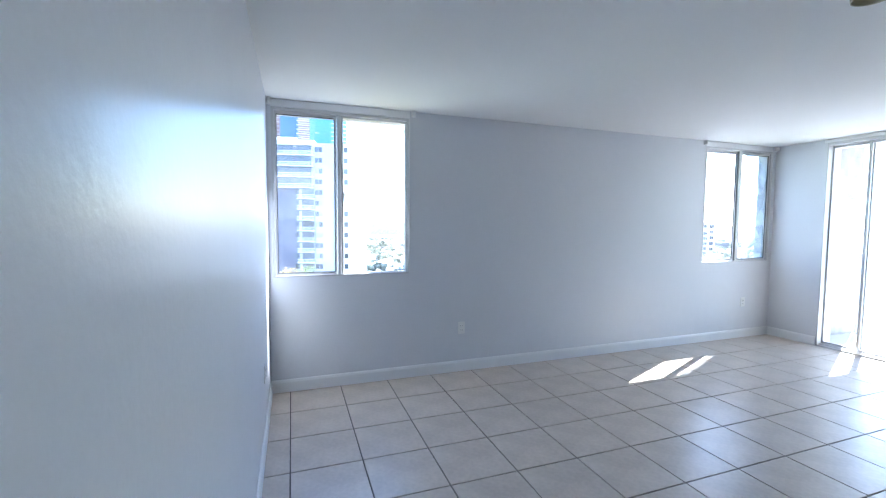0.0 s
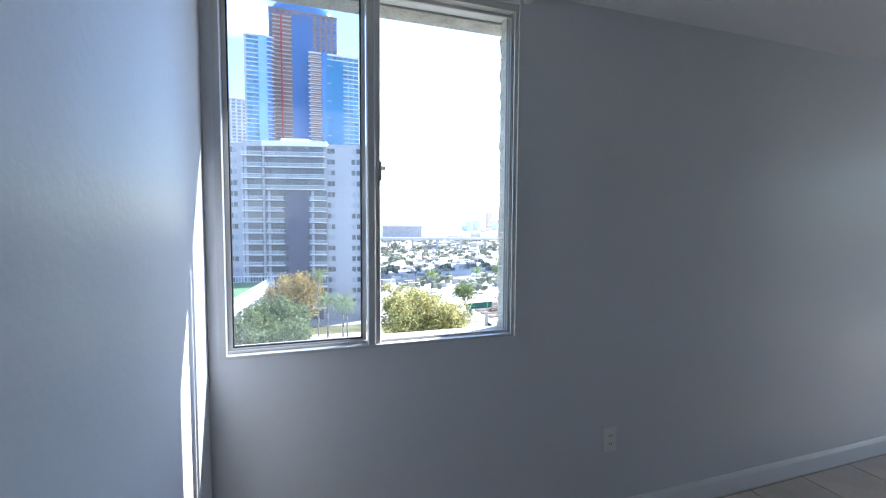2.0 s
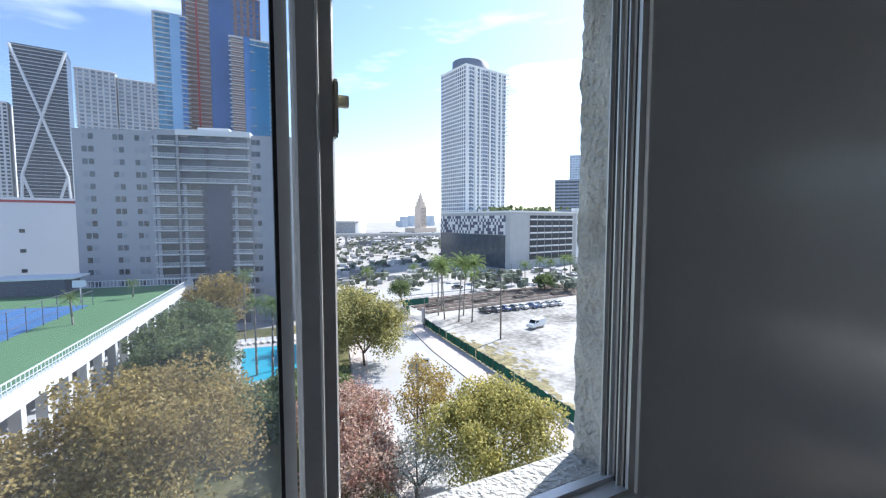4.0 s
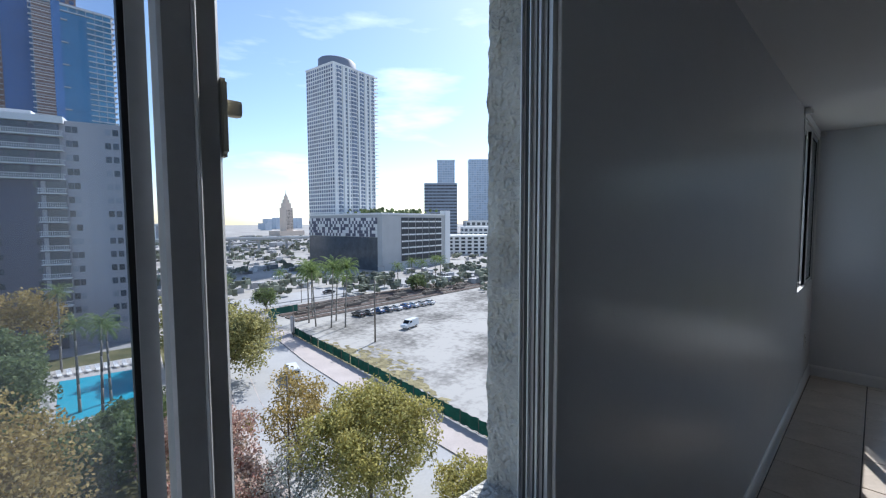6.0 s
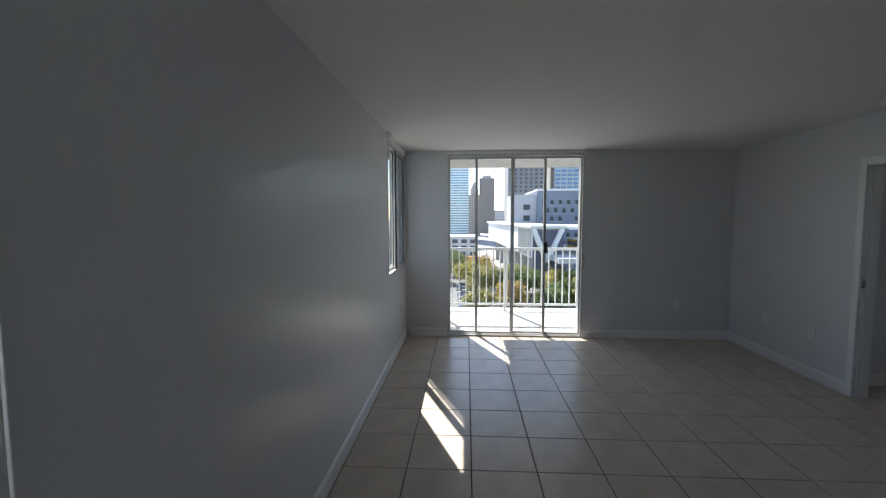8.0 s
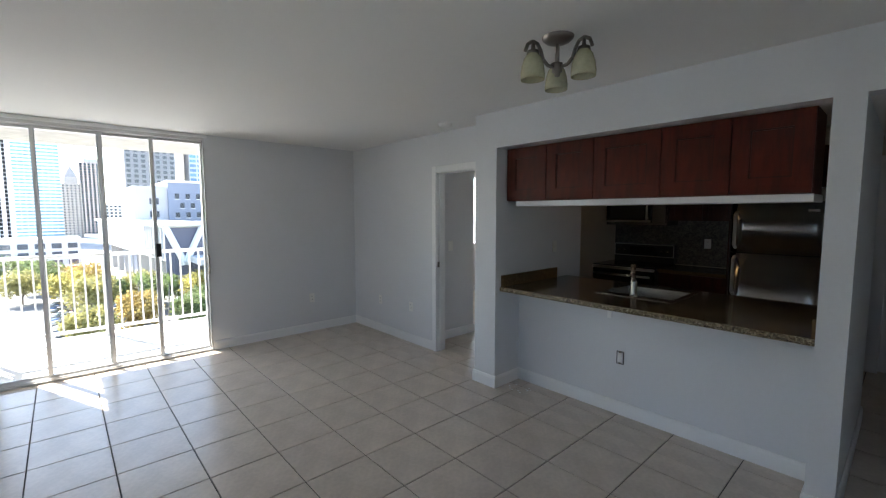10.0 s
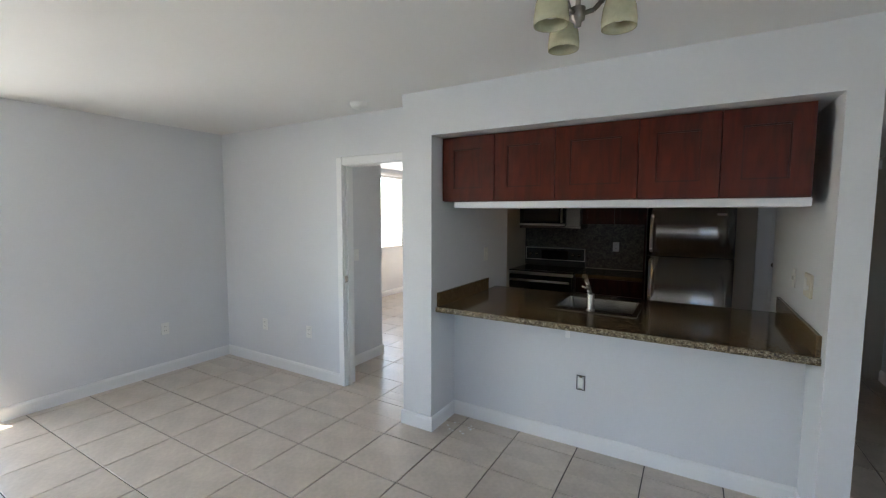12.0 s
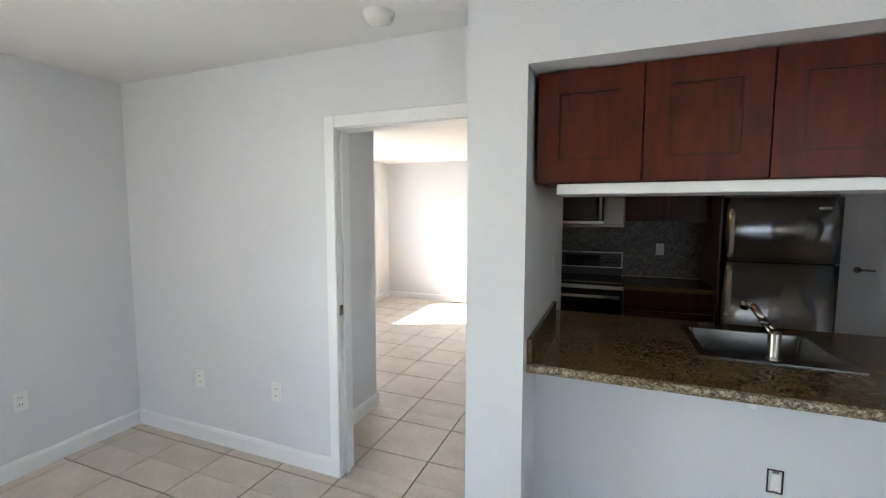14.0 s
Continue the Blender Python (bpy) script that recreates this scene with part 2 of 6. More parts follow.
def bx(x0, x1, y0, y1, z0, z1, bevel=0.0, seg=1, m=None):
    bm = bmesh.new()
    box(bm, x0, x1, y0, y1, z0, z1, m)
    if bevel:
        bmesh.ops.bevel(bm, geom=bm.edges[:], offset=bevel, segments=seg, affect="EDGES", profile=0.6)
    return bm


def cyl(bm, p, q, r0, r1=None, n=12, caps=True):
    """A tapered tube from p to q into bm."""
    p, q = Vector(p), Vector(q)
    r1 = r0 if r1 is None else r1
    ax = (q - p).normalized()
    s = ax.cross(Vector((0, 0, 1)) if abs(ax.z) < 0.9 else Vector((1, 0, 0))).normalized()
    u = ax.cross(s)
    rings = []
    for c, r in ((p, r0), (q, r1)):
        rings.append([bm.verts.new(c + (s * math.cos(2 * math.pi * i / n) + u * math.sin(2 * math.pi * i / n)) * r) for i in range(n)])
    for i in range(n):
        j = (i + 1) % n
        f = bm.faces.new((rings[0][i], rings[0][j], rings[1][j], rings[1][i]))
        f.smooth = n > 6
    if caps:
        bm.faces.new(rings[0][::-1])
        bm.faces.new(rings[1])
    return bm


def lathe(bm, profile, n=20, m=None):
    """Turn a profile of (radius, height) round z."""
    rings = []
    for r, z in profile:
        ring = []
        for i in range(n):
            a = 2 * math.pi * i / n
            c = Vector((r * math.cos(a), r * math.sin(a), z))
            ring.append(bm.verts.new(m @ c if m is not None else c))
        rings.append(ring)
    for a, b in zip(rings, rings[1:]):
        for i in range(n):
            j = (i + 1) % n
            bm.faces.new((a[i], a[j], b[j], b[i])).smooth = True
    return bm


def tube(bm, pts, r, n=8):
    for a, b in zip(pts, pts[1:]):
        cyl(bm, a, b, r, r, n)
    return bm


def cells(xs, ys, zs, solid):
    """A mesh of the solid cells of a grid, with faces on the outside only."""
    bm = bmesh.new()
    vv = {}

    def vert(i, j, k):
        if (i, j, k) not in vv:
            vv[i, j, k] = bm.verts.new((xs[i], ys[j], zs[k]))
        return vv[i, j, k]

    nx, ny, nz = len(xs) - 1, len(ys) - 1, len(zs) - 1

    def on(i, j, k):
        if not (0 <= i < nx and 0 <= j < ny and 0 <= k < nz):
            return False
        return solid((xs[i] + xs[i + 1]) / 2, (ys[j] + ys[j + 1]) / 2, (zs[k] + zs[k + 1]) / 2)

    quads = {(1, 0, 0): ((1, 0, 0), (1, 1, 0), (1, 1, 1), (1, 0, 1)), (-1, 0, 0): ((0, 0, 0), (0, 0, 1), (0, 1, 1), (0, 1, 0)),
             (0, 1, 0): ((0, 1, 0), (0, 1, 1), (1, 1, 1), (1, 1, 0)), (0, -1, 0): ((0, 0, 0), (1, 0, 0), (1, 0, 1), (0, 0, 1)),
             (0, 0, 1): ((0, 0, 1), (1, 0, 1), (1, 1, 1), (0, 1, 1)), (0, 0, -1): ((0, 0, 0), (0, 1, 0), (1, 1, 0), (1, 0, 0))}
    for i in range(nx):
        for j in range(ny):
            for k in range(nz):
                if on(i, j, k):
                    for d, q in quads.items():
                        if not on(i + d[0], j + d[1], k + d[2]):
                            bm.faces.new([vert(i + a, j + b, k + c) for a, b, c in q])
    return bm


def wall_x(name, x0, x1, y0, y1, z0, z1, holes, material):
    """A wall along x between two faces y0 and y1, with holes (x0, x1, z0, z1) right through."""
    xs = sorted({x0, x1, *[h[0] for h in holes], *[h[1] for h in holes]})
    zs = sorted({z0, z1, *[h[2] for h in holes], *[h[3] for h in holes]})
    bm = cells(xs, sorted((y0, y1)), zs, lambda x, y, z: not any(h[0] < x < h[1] and h[2] < z < h[3] for h in holes))
    return tagged(mesh_ob(name, bm, material), kind="structure")


def wall_y(name, y0, y1, x0, x1, z0, z1, holes, material):
    ys = sorted({y0, y1, *[h[0] for h in holes], *[h[1] for h in holes]})
    zs = sorted({z0, z1, *[h[2] for h in holes], *[h[3] for h in holes]})
    bm = cells(sorted((x0, x1)), ys, zs, lambda x, y, z: not any(h[0] < y < h[1] and h[2] < z < h[3] for h in holes))
    return tagged(mesh_ob(name, bm, material), kind="structure")


def empty(name, label, category, x=0, y=0, z=0, rz=0, group=""):
    ob = new(name)
    ob.matrix_world = pose(x, y, z, 0, 0, rz)
    return tagged(ob, label, category, group)


# ---------------------------------------------------------------- the flat: structure
H = 2.41                       # ceiling height
XL, YK, YD = -6.02, -3.86, -4.14   # left wall, kitchen front, wall of the bedroom door
T, TN = 0.25, 0.15             # outer walls
W1 = (-5.985, -4.835, 0.965, 2.345)
W2 = (-1.225, -0.075, 0.965, 2.345)
SL = (-2.285, -0.555, 0.0, 2.372)
YB = -6.86                     # back wall of the kitchen
BX, BY = 0.60, -8.98           # bedroom's outer and end wall
BW = (-8.25, -6.75, 0.92, 2.28)

wall_x("wall_north", XL - 0.12, T, 0, TN, -0.3, 2.75, [W1, W2], M_WALL)
wall_y("wall_east", -4.22, 0, 0, T, -0.3, 2.75, [SL], M_WALL)
# unseen overhang, added to cut the top of the indoor sun patches
tagged(mesh_ob("added_eyebrow", bx(XL - 0.12, T, TN, 0.255, 2.335, 2.6), M_STUCCO), "unseen stucco band added outside to trim the sun patches", "eyebrow", kind="structure")
wall_y("wall_west", -8.0, 0, XL - 0.12, XL, -0.1, 2.6, [], M_WALL)
wall_x("wall_bedroom_door", -2.60, 0, YD - 0.12, YD, 0, H, [(-2.578, -1.730, 0.0, 2.014)], M_WALL)
wall_y("pillar", -5.26, YK, -2.845, -2.60, 0, H, [], M_WALL)
wall_x("wall_kitchen_header", -4.96, -2.845, YK - 0.10, YK, 2.107, H, [], M_WALL)
wall_y("wall_hall", -5.46, YK, -5.08, -4.96, 0, H, [], M_WALL)
wall_x("wall_hall_header", XL, -5.08, YK - 0.12, YK, 2.11, H, [], M_WALL)
wall_x("wall_counter", -4.96, -2.845, -4.32, -4.20, 0, 0.858, [], M_WALL)
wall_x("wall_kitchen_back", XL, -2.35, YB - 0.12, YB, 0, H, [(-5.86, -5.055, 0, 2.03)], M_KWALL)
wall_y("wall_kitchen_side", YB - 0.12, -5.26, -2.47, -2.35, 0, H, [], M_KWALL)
wall_x("wall_kitchen_return", -2.60, -2.35, -5.26, -5.14, 0, H, [], M_WALL)
wall_y("wall_bedroom_entry", -5.03, YD - 0.12, -1.46, -1.34, 0, H, [], M_WALL)
wall_x("wall_bedroom_north", -1.34, 0.0, -5.03, -4.91, 0, H, [], M_WALL)
wall_y("wall_bedroom_east", BY, -4.22, BX, BX + T, -0.3, 2.75, [BW], M_WALL)
wall_x("wall_bedroom_corner", 0.0, BX, -5.03, -4.78, -0.3, 2.75, [], M_WALL)
wall_x("wall_bedroom_end", -2.47, BX + T, BY - 0.12, BY, 0, H, [], M_WALL)
wall_y("wall_bedroom_west", BY, YB, -2.47, -2.35, 0, H, [], M_WALL)
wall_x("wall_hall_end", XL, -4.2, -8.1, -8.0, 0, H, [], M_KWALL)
tagged(mesh_ob("ceiling", cells([XL - 0.12, BX + T], [-9.1, 0], [H, 2.75], lambda *a: True), M_CEIL), kind="structure")
tagged(mesh_ob("ceiling_hall", bx(XL, -5.08, -8.0, YK - 0.12, 2.112, H - 0.004), M_CEIL), kind="structure")
floor = tagged(mesh_ob("floor", cells([XL - 0.12, 0.10, BX + T], [-9.1, -4.78, T], [-0.3, -0.006], lambda x, y, z: x < 0.10 or y < -4.78), M_GROUT), "beige ceramic tile floor with dark grout joints", "floor", kind="structure")

# sunk opening bottom under the sliding door
tagged(mesh_ob("door_sill", bx(0.0, T, SL[0], SL[1], -0.3, -0.002), M_CONC), kind="structure")


def skirting(name, x0, y0, x1, y1, nx, ny, h=0.105):
    """A baseboard from one point to another, standing proud towards (nx, ny), with a bevelled top."""
    d = Vector((x1 - x0, y1 - y0, 0))
    L = d.length
    d.normalize()
    n = Vector((nx, ny, 0))
    prof = [(0, 0), (0.014, 0), (0.014, h - 0.022), (0.009, h - 0.006), (0.004, h), (0, h)]
    bm = bmesh.new()
    a = [bm.verts.new(Vector((x0, y0, 0)) + n * p + Vector((0, 0, z))) for p, z in prof]
    b = [bm.verts.new(Vector((x1, y1, 0)) + n * p + Vector((0, 0, z))) for p, z in prof]
    for i in range(len(prof)):
        j = (i + 1) % len(prof)
        bm.faces.new((a[i], a[j], b[j], b[i]))
    bm.faces.new(a)
    bm.faces.new(b[::-1])
    bmesh.ops.recalc_face_normals(bm, faces=bm.faces[:])
    return tagged(mesh_ob(name, bm, M_TRIM), kind="structure")


skirting("baseboard_north", XL, 0, 0, 0, 0, -1)
skirting("baseboard_west", XL, -8.0, XL, 0, 1, 0)
skirting("baseboard_east_a", 0, SL[1] + 0.01, 0, 0, -1, 0)
skirting("baseboard_east_b", 0, YD, 0, SL[0] - 0.01, -1, 0)
skirting("baseboard_door_wall", -1.69, YD, 0, YD, 0, 1)
skirting("baseboard_pillar_front", -2.859, YK, -2.586, YK, 0, 1)
skirting("baseboard_pillar_side_a", -2.60, YD + 0.016, -2.60, YK, 1, 0)
skirting("baseboard_pillar_side_b", -2.845, -4.186, -2.845, YK, -1, 0)
skirting("baseboard_counter", -4.96, -4.20, -2.845, -4.20, 0, 1)
skirting("baseboard_hall_front", -5.08, YK, -4.96, YK, 0, 1)
skirting("baseboard_hall_side", -4.96, -4.20, -4.96, YK, 1, 0)
skirting("baseboard_hall", -5.08, -5.46, -5.08, YK, -1, 0)
skirting("baseboard_bedroom_entry", -1.46, -5.03, -1.46, YD - 0.12, -1, 0)
skirting("baseboard_bedroom_entry_end", -1.474, -5.03, -1.34, -5.03, 0, -1)
skirting("baseboard_bedroom_north", -1.34, -5.03, BX, -5.03, 0, -1)
skirting("baseboard_bedroom_east", BX, BY, BX, -5.03, -1, 0)
skirting("baseboard_bedroom_end", -2.35, BY, BX, BY, 0, 1)

# bedroom door casing and pocket jamb
door_1 = tagged(new("door_1"), "white painted open doorway casing with a strike plate", "doorway", kind="structure")
part("jamb", bx(-1.755, -1.731, YD - 0.123, YD - 0.002, 0, 2.012, 0.002), M_TRIM, door_1)
part("jamb", bx(-2.577, -2.55, YD - 0.123, YD - 0.002, 0, 2.012, 0.002), M_TRIM, door_1)
part("head_jamb", bx(-2.549, -1.756, YD - 0.123, YD - 0.002, 1.985, 2.012, 0.002), M_TRIM, door_1)
part("casing", bx(-1.755, -1.69, YD + 0.0005, YD + 0.02, 0, 2.058, 0.005), M_TRIM, door_1)
part("casing", bx(-2.599, -1.756, YD + 0.0005, YD + 0.02, 1.99, 2.058, 0.005), M_TRIM, door_1)
part("door_stop", bx(-1.767, -1.755, YD - 0.07, YD - 0.035, 0, 1.985, 0.002), M_TRIM, door_1)
part("strike_plate", bx(-1.7585, -1.7545, YD - 0.035, YD - 0.005, 0.955, 1.015, 0.001), M_NICKEL, door_1, "small metal strike plate")

# entry door at the end of the hall side
door_2 = tagged(new("door_2"), "closed white entry door with a lever handle", "door", kind="structure")
part("door_leaf", bx(-5.845, -5.121, YB - 0.07, YB - 0.03, 0.01, 2.0, 0.003), M_TRIM, door_2, "grey-white door leaf")
part("door_frame", bx(-5.119, -4.995, YB - 0.10, YB + 0.02, 0, 2.09, 0.004), M_TRIM, door_2)
part("door_frame", bx(-5.90, -5.119, YB - 0.10, YB + 0.02, 2.0, 2.09, 0.004), M_TRIM, door_2)
kb = bmesh.new()
lathe(kb, [(0.0, 0.045), (0.010, 0.044), (0.010, 0.006), (0.027, 0.005), (0.027, 0)], 16, pose(-5.16, YB - 0.03, 1.05, -90, 0, 0))
tube(kb, [(-5.16, YB + 0.012, 1.05), (-5.21, YB + 0.016, 1.052), (-5.265, YB + 0.012, 1.046)], 0.009)
part("door_lever", kb, M_NICKEL, door_2, "brushed metal lever handle")


# ---------------------------------------------------------------- windows
def sliding_window(name, w, glazed_left, glazed_right):
    """Horizontal slider set near the inner face: fixed pane at the left, sash at the right."""
    x0, x1, z0, z1 = w
    xm = -5.483 if glazed_right is None else (x0 + x1) / 2 + 0.01
    win = tagged(new(name), "two-pane aluminium sliding window in the white wall", "window", kind="structure")
    f, d0, d1 = 0.022, -0.004, 0.064
    fb_z = 0.011
    fr = part("window_frame", cells([x0, x0 + f, x1 - f, x1], [d0, d1], [z0, z0 + fb_z, z1 - f, z1], lambda x, y, z: not (x0 + f < x < x1 - f and z0 + fb_z < z < z1 - f)), M_ALU, win)
    part("track", bx(x0 + f, x1 - f, 0.030, 0.036, z0 + fb_z, z0 + fb_z + 0.010), M_ALU, fr)
    part("track", bx(x0 + f, x1 - f, 0.030, 0.036, z1 - f - 0.012, z1 - f), M_ALU, fr)
    for side, a, b, y, g in (("left", x0 + f, xm + 0.014, 0.038, glazed_left), ("right", xm - 0.020, x1 - f, 0.006, glazed_right)):
        s = 0.015 if glazed_right is None else 0.024
        zz0, zz1 = z0 + fb_z + 0.002, z1 - f - 0.006
        if g is None:
            continue
        sash = part("sash", cells([a, a + s, b - s, b], [y, y + 0.022], [zz0, zz0 + s, zz1 - s, zz1], lambda x, yy, z: not (a + s < x < b - s and zz0 + s < z < zz1 - s)), M_ALU, win)
        pane = part("pane", bx(a + s, b - s, y + 0.009, y + 0.013, zz0 + s, zz1 - s), g, sash)
        pane.visible_shadow = g is M_GLASS_T
        part("seal", cells([a + s - 0.001, a + s + 0.005, b - s - 0.005, b - s + 0.001], [y + 0.005, y + 0.017], [zz0 + s - 0.001, zz0 + s + 0.005, zz1 - s - 0.005, zz1 - s + 0.001],
             lambda x, yy, z: not (a + s + 0.005 < x < b - s - 0.005 and zz0 + s + 0.005 < z < zz1 - s - 0.005)), M_SEAL_SHADE, sash)
    # thin near-black strips stand in for the shade in the jamb's grooves
    for y in (0.004, 0.026, 0.046):
        part("jamb_groove_shade", bx(x1 - f - 0.002, x1 - f + 0.001, y, y + (0.006 if y > 0.04 else 0.0025), z0 + fb_z, z1 - f), M_SEAL_SHADE, fr)
        part("jamb_rib", bx(x1 - f - 0.010, x1 - f + 0.001, y + 0.010, y + 0.013, z0 + fb_z, z1 - f), M_ALU, fr)
    # pale lip added to give the jamb edge its bright line of daylight
    part("jamb_lip", bx(x1 - 0.007, x1 - 0.001, -0.013, -0.0045, z0, z1, 0.0015), M_ALUW, fr)
    # latch on the meeting stile: an oval plate with a thumb piece
    lx = -5.417 if glazed_right is None else xm + 0.030
    lt = bmesh.new()
    box(lt, lx, lx + 0.005, 0.004, 0.030, 1.612, 1.686)
    bmesh.ops.bevel(lt, geom=lt.edges[:], offset=0.0045, segments=3, affect="EDGES")
    plate = part("latch", lt, M_IVORY, win, "tan plastic sash latch")
    part("thumb_piece", bx(lx + 0.003, lx + 0.021, 0.010, 0.022, 1.652, 1.668, 0.004, 2), M_IVORY, plate)
    return win


window_1 = sliding_window("window_1", W1, M_GLASS_T, None)
stile = part("meeting_stile", bx(-5.467, -5.439, 0.002, 0.036, W1[2] - 0.004, W1[3] - 0.006, 0.003), M_ALU, window_1)
# the highlight along the stile is put into a paler rib
part("stile_rib", bx(-5.441, -5.438, -0.003, 0.010, W1[2] - 0.002, W1[3] - 0.008, 0.001), M_ALUW, stile, "paler edge of the stile, coloured as its highlight")
part("stile_lip", bx(-5.4385, -5.417, 0.006, 0.030, W1[2] - 0.004, W1[3] - 0.006, 0.003), M_ALU, stile)
window_2 = sliding_window("window_2", W2, M_GLASS, M_GLASS)
part("meeting_stile", bx(-0.66, -0.60, 0.002, 0.03, W2[2] + 0.02, W2[3] - 0.02, 0.004), M_ALUW, window_2)
part("window_film", bx(-0.50, W2[1] - 0.05, 0.030, 0.033, W2[2] + 0.03, W2[3] - 0.03), M_FILM, window_2, "grey frosted sheet over half the pane")


def rough_reveal(name, x, side, z0, z1):
    """Weathered stucco lining of an outer reveal, uneven along its edge."""
    bm = bmesh.new()
    nz, ny = 150, 8
    grid = []
    for i in range(nz + 1):
        z = z0 + (z1 - z0) * i / nz
        row = []
        for j in range(ny + 1):
            y = 0.062 + (TN + 0.008 - 0.062) * j / ny
            o = 0.012 + 0.011 * noise.noise((z * 9, y * 14, x)) + 0.006 * noise.noise((z * 31, y * 30, x + 3))
            if j == ny:
                o = 0.006 + 0.014 * abs(noise.noise((z * 13, 2.0, x))) + 0.005 * noise.noise((z * 47, 1.0, x))
            row.append(bm.verts.new((x - side * o, y, z)))
        grid.append(row)
    for i in range(nz):
        for j in range(ny):
            bm.faces.new((grid[i][j], grid[i + 1][j], grid[i + 1][j + 1], grid[i][j + 1])).smooth = True
    bmesh.ops.recalc_face_normals(bm, faces=bm.faces[:])
    return tagged(mesh_ob(name, bm, M_STUCCO), kind="structure")


for w, nm in ((W1, "one"), (W2, "two")):
    rough_reveal("reveal_left_" + nm, w[0], -1, w[2], w[3])
    rough_reveal("reveal_right_" + nm, w[1], 1, w[2], w[3])
    tagged(mesh_ob("window_sill_" + nm, bx(w[0] + 0.001, w[1] - 0.001, 0.066, TN + 0.012, w[2] - 0.03, w[2] + 0.008, 0.004), M_STUCCO), kind="structure")


def blind_bracket(x, y):
    b = empty("blind_bracket", "small white metal bracket once holding a blind", "bracket", x, y, 2.36, 0, "brackets over the windows")
    part("plate", bx(-0.016, 0.016, -0.04, 0.0, 0.0, 0.05, 0.002), M_PLAST, b)
    part("clip", bx(-0.012, 0.012, -0.052, -0.04, 0.004, 0.036, 0.003), M_PLAST, b)
    return b


blind_bracket(XL + 0.02, -0.001)
blind_bracket(W1[1] + 0.03, -0.001)
blind_bracket(W2[0] - 0.03, -0.001)
blind_bracket(-0.03, -0.001)
tagged(mesh_ob("trim_over_window_1", bx(W1[0], W1[1], -0.008, 0.0, W1[3] + 0.004, H - 0.003, 0.002), M_TRIM), kind="structure")
tagged(mesh_ob("trim_over_window_2", bx(W2[0], W2[1], -0.008, 0.0, W2[3] + 0.004, H - 0.003, 0.002), M_TRIM), kind="structure")

# sliding glass door to the balcony
slider = tagged(new("door_3"), "aluminium sliding glass door standing closed to the balcony", "glass door", kind="structure")
y0, y1, z1 = SL[0], SL[1], SL[3]
part("door_frame", cells([-0.008, 0.10], [y0, y0 + 0.014, y1 - 0.014, y1], [0.0, 0.018, z1 - 0.03, z1], lambda x, y, z: not (y0 + 0.014 < y < y1 - 0.014 and 0.018 < z < z1 - 0.03)), M_ALU, slider)
part("header_trim", bx(-0.014, -0.001, y0 - 0.03, y1 + 0.03, z1, H - 0.002, 0.003), M_TRIM, slider)
for k in range(3):
    part("floor_track", bx(-0.004 + 0.03 * k, 0.002 + 0.03 * k, y0 + 0.03, y1 - 0.03, 0.022, 0.034), M_ALU, slider)


def door_panel(a, b, x, glass):
    s = 0.027
    za, zb = 0.030, z1 - 0.034
    p = part("panel", cells([x, x + 0.028], [a, a + s, b - s, b], [za, za + 0.022, zb - 0.025, zb], lambda xx, y, z: not (a + s < y < b - s and za + 0.022 < z < zb - 0.025)), M_ALU, slider)
    g = part("pane", bx(x + 0.012, x + 0.017, a + s, b - s, za + 0.022, zb - 0.025), glass, p)
    g.visible_shadow = False
    return p


door_panel(-0.945, y1 - 0.002, 0.072, M_GLASS)
door_panel(-1.415, -0.910, 0.040, M_GLASS)
door_panel(-1.83, -1.372, 0.072, M_GLASS)
pr = door_panel(y0 + 0.004, -1.79, 0.040, M_GLASS)
part("handle", bx(0.012, 0.042, -1.845, -1.80, 1.10, 1.24, 0.006, 2), M_BLACKP, pr, "black plastic door handle")
hb = bmesh.new()
tube(hb, [(-0.012, y0 + 0.012, 0.88), (-0.045, y0 + 0.012, 0.90), (-0.045, y0 + 0.012, 1.08), (-0.012, y0 + 0.012, 1.10)], 0.008)
part("pull_handle", hb, M_NICKEL, slider, "dark metal pull handle")

# ---------------------------------------------------------------- balcony
BZ, BF, BS = -0.055, 2.05, -0.17
balcony = tagged(mesh_ob("balcony_floor", bx(T, BF, -4.0, BS, -0.28, BZ, 0.01), M_CONC), "pale painted concrete balcony slab in sunlight", "balcony floor", kind="structure")
tagged(mesh_ob("balcony_soffit", bx(T, 2.42, -4.0, BS, 2.47, 2.70, 0.005), M_STUCCO), "rough stucco underside of the balcony above", "balcony ceiling", kind="structure")
tagged(mesh_ob("balcony_side_wall", bx(T, 1.5, BS, T, -0.3, 2.75), M_STUCCO), "beige stucco side wall of the balcony", "wall", kind="structure")
tagged(mesh_ob("wall_balcony_south", bx(T, BF, -4.25, -4.0, -0.3, 2.75), M_STUCCO), kind="structure")
rail = empty("balcony_railing", "white painted metal balcony railing with upright bars", "railing", 1.80, -2.0, BZ)


